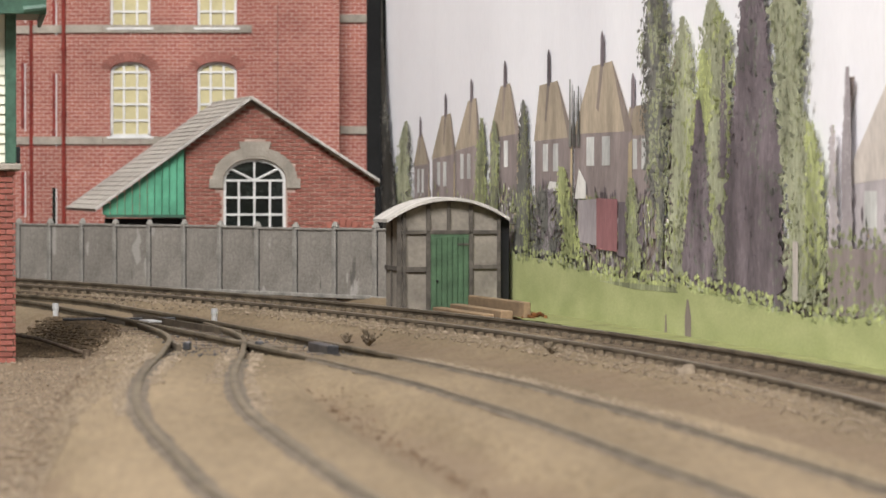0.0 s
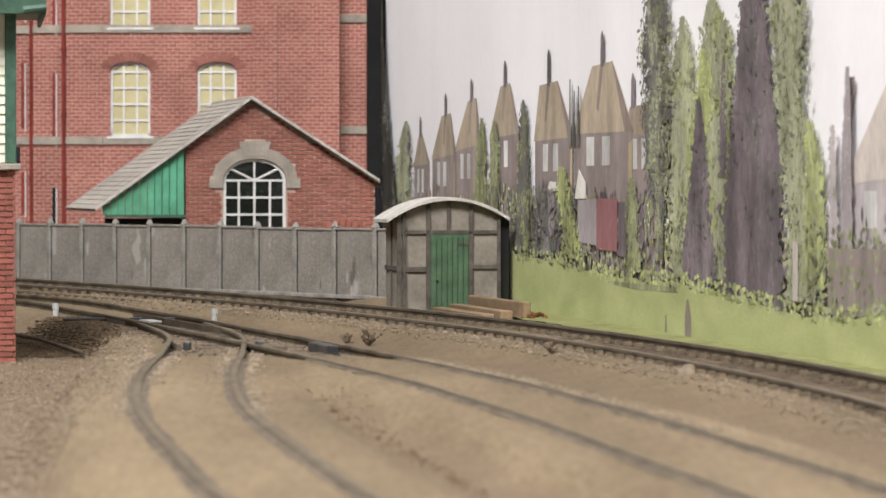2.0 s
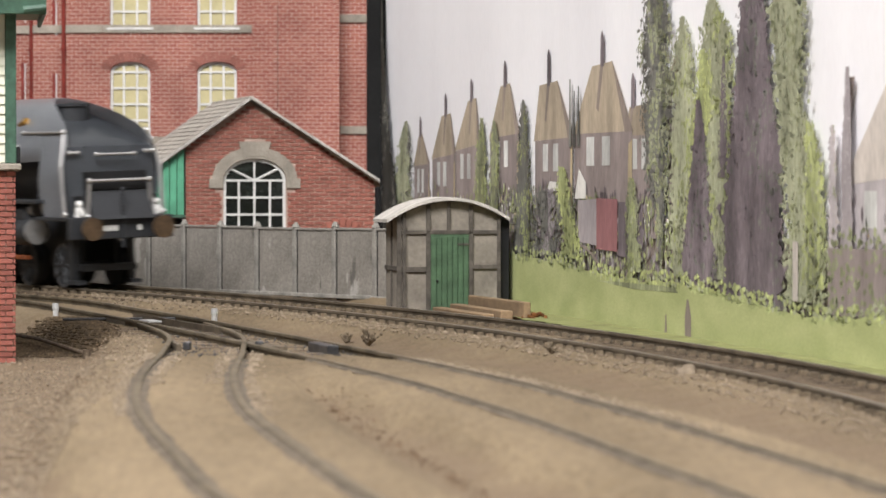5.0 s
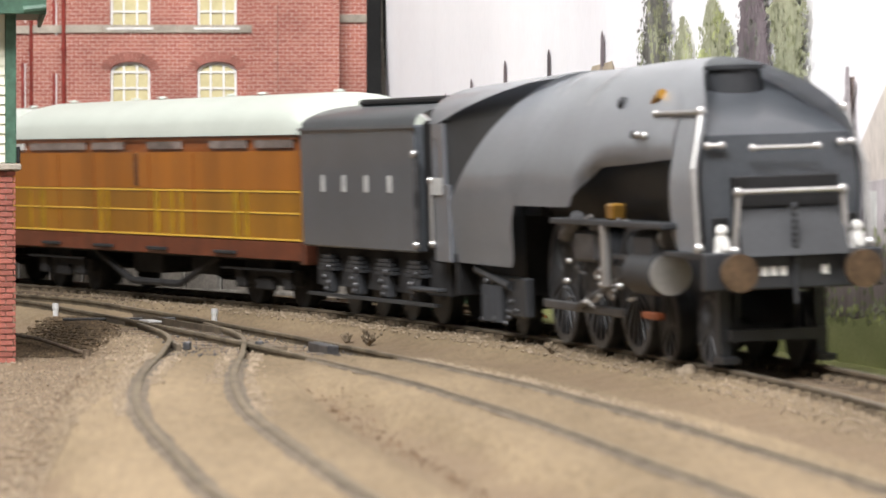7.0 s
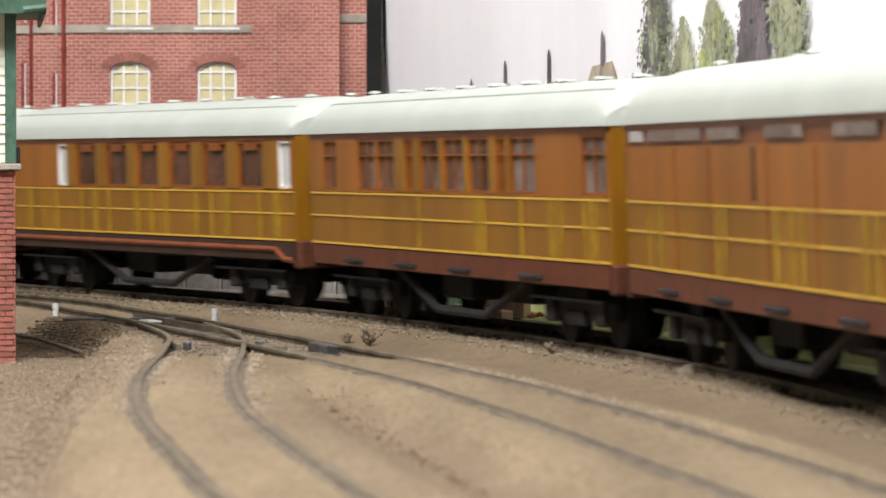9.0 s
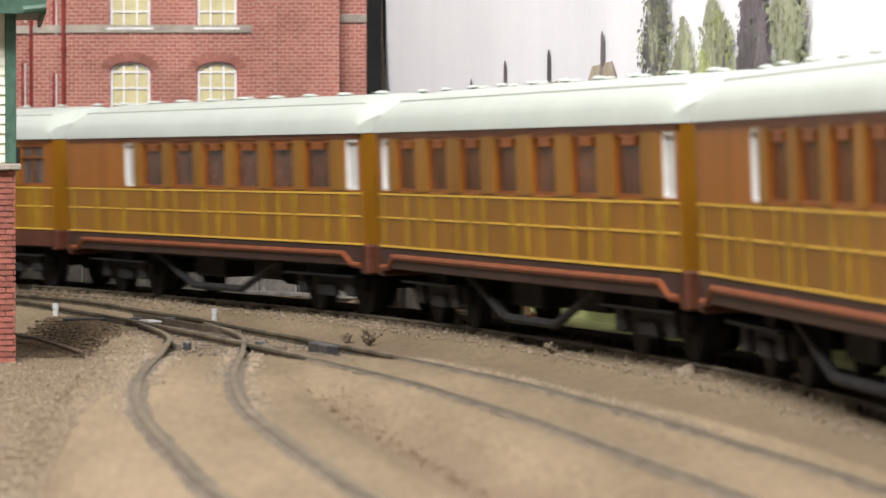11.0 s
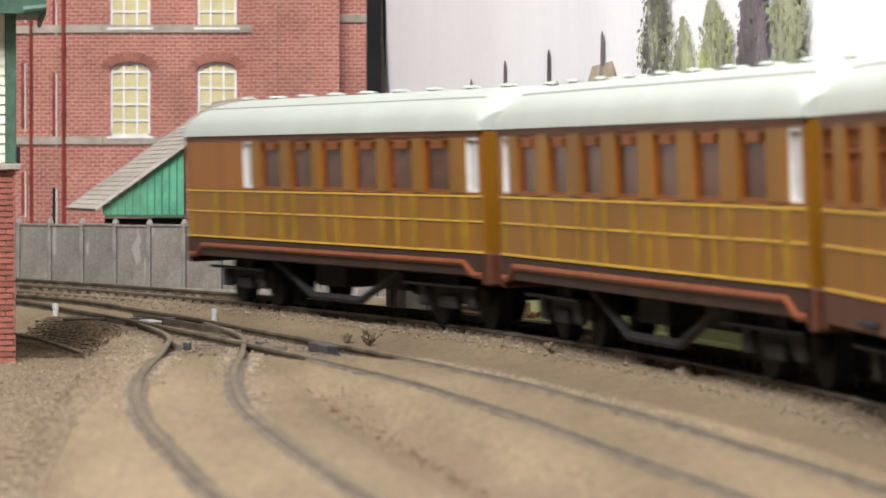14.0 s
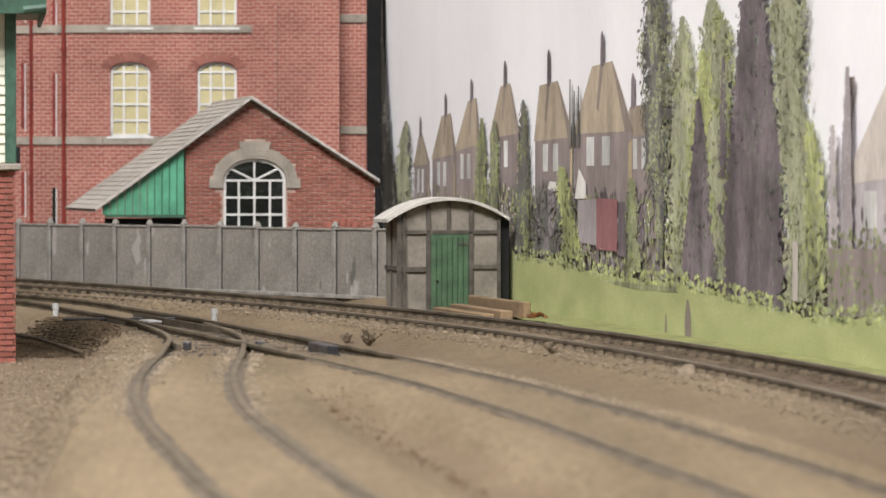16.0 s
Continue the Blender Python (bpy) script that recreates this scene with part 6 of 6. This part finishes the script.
def scatter():
    rng = random.Random(5)
    gravel = []
    while len(gravel) < 7500:
        y = 440 + 560 * rng.random() ** 1.2
        x = rng.uniform(-0.108 * y - 6, -46 - 0.035 * (y - 460))
        gravel.append((x, y, rng.uniform(0.12, 0.4)))
    stones("gravel", gravel, "pale_grit", "loose pale gravel in the low ground")
    fine = []
    for _ in range(2600):
        y = 500 + 620 * rng.random()
        x = (rng.uniform(0, 1600) - 784) / 7513 * y
        fine.append((x, y, rng.uniform(0.05, 0.15)))
    stones("fine_ballast", fine, "grit", "fine sandy ballast grains")
    crumbs = []
    for pts, off, y0, y1 in ((MID, -10.5, 560, 800), (MID, -11.5, 560, 800), (MAIN, 12, 560, 1250), (MAIN, 16, 560, 1250), (MAIN, 20, 560, 1250), (BRANCH, 10.4, 600, 860), (BRANCH, -10.4, 600, 860), (BRANCH, -5, 700, 880), (BRANCH, 5.6, 700, 880)):
        for i, p in enumerate(pts):
            if y0 < p.y < y1:
                s, w = side_of(pts, i)
                for _ in range(9):
                    o = off + rng.gauss(0, 0.8)
                    q = p + s * o + w * rng.uniform(-4, 4)
                    crumbs.append((q.x, q.y, rng.uniform(0.15, 0.5)))
    stones("ballast_crumbs", crumbs, "pale_grit", "pale ballast crumbs along the rails")
    brown = []
    for _ in range(420):
        k = rng.random()
        brown.append((-20 + 26 * k + rng.gauss(0, 0.5 + 1.4 * (1 - k)), 705 - 225 * k + rng.gauss(0, 5), rng.uniform(0.08, 0.26)))
    # fine brown grains darken the siding's slope in place of its shade
    for _ in range(3600):
        y = rng.uniform(400, 760)
        brown.append((-46.5 - 0.035 * (y - 460) - 6 + rng.gauss(0, 3.2), y, rng.uniform(0.05, 0.15)))
    dark = []
    for pts in (MID, BRANCH):
        for i, p in enumerate(pts):
            if 835 < p.y < 1010:
                s, w = side_of(pts, i)
                for _ in range(16):
                    q = p + s * rng.uniform(-9, 9) + w * rng.uniform(-4, 4)
                    dark.append((q.x, q.y, rng.uniform(0.15, 0.42)))
    stones("grey_ballast", dark, "grey_grit", "dark grey ballast lying in the turnout")
    # crumbs coloured for the bank's shaded slope as well as its soil
    bank = []
    for _ in range(5200):
        k = rng.random()
        y = 955 + 135 * k
        bank.append((rng.uniform(-0.103, -0.0775 - 0.012 * max(0, k - 0.4)) * y + rng.gauss(0, 1.2), y, rng.uniform(0.2, 0.6)))
    stones("brown_earth", bank, "earth", "crumbly brown earth bank below the track, darkened for its shaded slope")
    stones("brown_debris", brown, "debris_and_shade_grit", "rusty brown debris along the hollow and grains shading the siding's slope")


scatter()


def weed(x, y, h, n, seed):
    rng = random.Random(seed)
    bm = B()
    z = ground_z(x, y)
    for _ in range(n):
        a, l = rng.uniform(0, 6.3), h * rng.uniform(0.5, 1.0)
        t = rng.uniform(0.1, 0.8)
        cyl(bm, (0, 0, -0.3), (l * t * math.cos(a), l * t * math.sin(a), l * (1 - t * 0.4)), 0.16, 4, 0.05)
        for _k in range(3):
            f = rng.uniform(0.4, 1.0)
            ball(bm, (l * t * f * math.cos(a), l * t * f * math.sin(a), l * (1 - t * 0.4) * f), rng.uniform(0.2, 0.45), 5)
    solid("weed_tuft", bm, "chair", "dry brown weed tuft growing in the ballast", "plant", "weeds in the ballast", at=(x, y, z))


weed(-17, 965, 4.5, 26, 1)
weed(-22.5, 985, 2.8, 14, 2)
weed(22, 860, 2.6, 14, 3)


def turnout_fittings():
    def fit(name, label, x, y, turn, build, m):
        bm = B()
        build(bm)
        solid(name, bm, m, label, "track fitting", "turnout fittings", at=(x, y, 0), turn=turn)
    fit("check_rail", "short grey check rail beside the running rail", -37, 866, 98, lambda b: box(b, -26, 26, -0.5, 0.5, -2, -0.1, 0.15), "rail")
    fit("check_rail", "short grey check rail beside the running rail", -55.6, 880, 97, lambda b: box(b, -14, 14, -0.5, 0.5, -2, -0.1, 0.15), "rail")
    fit("switch_rail", "pointed switch rail of the turnout", -66, 985, 103.5, lambda b: prism(b, [(-75, -0.2), (75, -0.7), (75, 0.5)], "z", -2, -0.05), "railhead")
    fit("switch_rail", "pointed switch rail of the turnout", -62, 1010, 104.5, lambda b: prism(b, [(-65, -0.7), (-65, 0.5), (65, 0.1)], "z", -2, -0.05), "rail")
    fit("crossing_frog", "dark cast crossing at the meeting of rails", -40, 880, 104, lambda b: prism(b, [(-26, -2.4), (-26, 2.4), (22, 0.3), (22, -0.3)], "z", -2.2, -0.25), "rail")
    fit("rail_joiner", "dark grey rail joiner on the loop track", -24.2, 858, 102, lambda b: box(b, -11, 11, -1.2, 1.2, -2, 0.25, 0.2), "gear")
    fit("tie_bar", "grey tie bar across the turnout", -78, 1060, 12, lambda b: box(b, -17, 17, -1.0, 1.0, -1.4, -0.7, 0.2), "gear")
    for k in range(13):
        p = MID[min(range(len(MID)), key=lambda i: abs(MID[i].y - (800 + k * 17)))]
        fit("turnout_timber", "dark sleeper of the turnout showing through ballast", p.x - 6 - k * 0.2, p.y, 12, lambda b: box(b, -9, 13, -2.0, 2.0, -3.4, -1.45, 0.2), "sleeper")
    for x, y in ((-101, 1106), (-57, 1058)):
        def lever(b):
            cyl(b, (0, 0, -3.5), (0, 0, 0.5), 0.75, 12)
            cyl(b, (0, 0, 0.2), (0, 0, 1.6), 0.95, 12, 0.8)
        fit("point_lever", "small pale metal point lever", x, y, 0, lever, "letter")
    fit("lever_plate", "small white plate lying between the rails", -71, 1030, 14, lambda b: box(b, -1.8, 1.8, -6, 6, -1.0, -0.4, 0.2), "letter")
    for x, y in ((-52, 862), (-37.5, 866)):
        fit("rail_chair", "dark rail chair beside the crossing", x, y, 0, lambda b: box(b, -0.8, 0.8, -2, 2, -1.2, 0.5, 0.2), "gear")
    bm = B()
    pts = [(-110, 1060, -4.5), (-98, 1020, -4.4), (-86, 975, -5.2), (-80, 952, -5.6)]
    for p, q in zip(pts, pts[1:]):
        cyl(bm, p, q, 0.5, 8)
    cyl(bm, (-80, 952, -7.5), (-80, 952, -4.6), 0.9, 10)
    solid("signal_pipe", bm, "sleeper", "thin rusty pipe running along the low ground", "pipe")
    bm = B()
    bmesh.ops.create_icosphere(bm, subdivisions=2, radius=2.2)
    for v in bm.verts:
        v.co *= 1 + 0.3 * noise.noise(v.co * 0.9)
    solid("pale_stone", bm, "pale_grit", "pale stone lying beside the main line", "stone", at=(44.5, 776, -2.6))


turnout_fittings()


# ---- the shed's bricks: the nearest courses as pieces, the rest joined ----
def lay_bricks():
    shared = {}
    rows = sorted(SHED_BRICKS, key=lambda b: (b[2] < 17, abs(b[0] + 6)))
    for a, b, z0, z1 in rows[:300]:
        key = (round(b - a, 1), round(z1 - z0, 2))
        if key not in shared:
            bm = B()
            box(bm, -(b - a) / 2, (b - a) / 2, 0, 1.0, 0, z1 - z0, 0.05)
            shared[key] = to_mesh("brick", bm, M["brick_piece"], False)
        o = new("brick", shared[key])
        o.parent = SHED_WALL
        o.location = Vector(((a + b) / 2, 0.25 + random.uniform(0, 0.12), z0)) * MM
    bm = B()
    for a, b, z0, z1 in rows[300:]:
        y = 0.25 + random.uniform(0, 0.12)
        vs = [bm.verts.new((x, yy, z)) for yy in (y, 1.0) for x, z in ((a, z0), (b, z0), (b, z1), (a, z1))]
        for f in ((0, 1, 2, 3), (0, 4, 5, 1), (1, 5, 6, 2), (2, 6, 7, 3), (3, 7, 4, 0)):
            bm.faces.new([vs[k] for k in f])
    tagged(part("brickwork", bm, "brick_piece", SHED_WALL), kind="stuff")


lay_bricks()

# distance of the tender's rear along the main line, by time
RUN = [(0.0, -2074.0), (7.0, -226.0), (9.0, 293.0), (9.9, 554.0), (10.8, 816.0), (11.7, 1077.0), (12.6, 1340.0), (13.47, 1603.0), (14.33, 1859.0), (15.0, 2056.0), (15.5, 2194.0), (16.0, 2352.0)]


def run_at(t):
    for (t0, d0), (t1, d1) in zip(RUN, RUN[1:]):
        if t <= t1:
            return d0 + (d1 - d0) * (t - t0) / (t1 - t0)
    return RUN[-1][1]


def motions():
    times = [i * 0.2 for i in range(81)]

    def roll(wheels, t_in, t_out):
        """Wheels turn while their vehicle crosses the scene; the rows are a frame apart."""
        n0, n1 = max(0, int(t_in * FPS)), min(int(16.0 * FPS), int(t_out * FPS))
        for ob, r, x in wheels:
            c = ob.location.copy()
            rows = []
            for k in [0] + list(range(max(1, n0), n1 + 1)) + ([480] if n1 < 480 else []):
                kk = min(max(k, n0), n1)
                a = (run_at(kk / FPS) - run_at(n0 / FPS)) / r
                rows.append((k / FPS, Matrix.Translation(c) @ Matrix.Rotation(a % (2 * math.pi), 4, "Y")))
            walk(ob, rows)

    walk(ENGINE, [(t, rigid(run_at(t) + 230.0, 88)) for t in times])
    walk(TENDER, [(t, rigid(run_at(t) + 54.0, 30)) for t in times])
    roll(ENGINE_WHEELS, 5.0, 9.4)
    roll(TENDER_WHEELS, 5.4, 9.8)
    for k, (ob, wheels) in enumerate(COACHES):
        walk(ob, [(t, rigid(run_at(t) - PITCH * (k + 0.5) + 2, 84)) for t in times])
        roll(wheels, 5.9 + k * 0.95, 10.2 + k * 0.95)


motions()
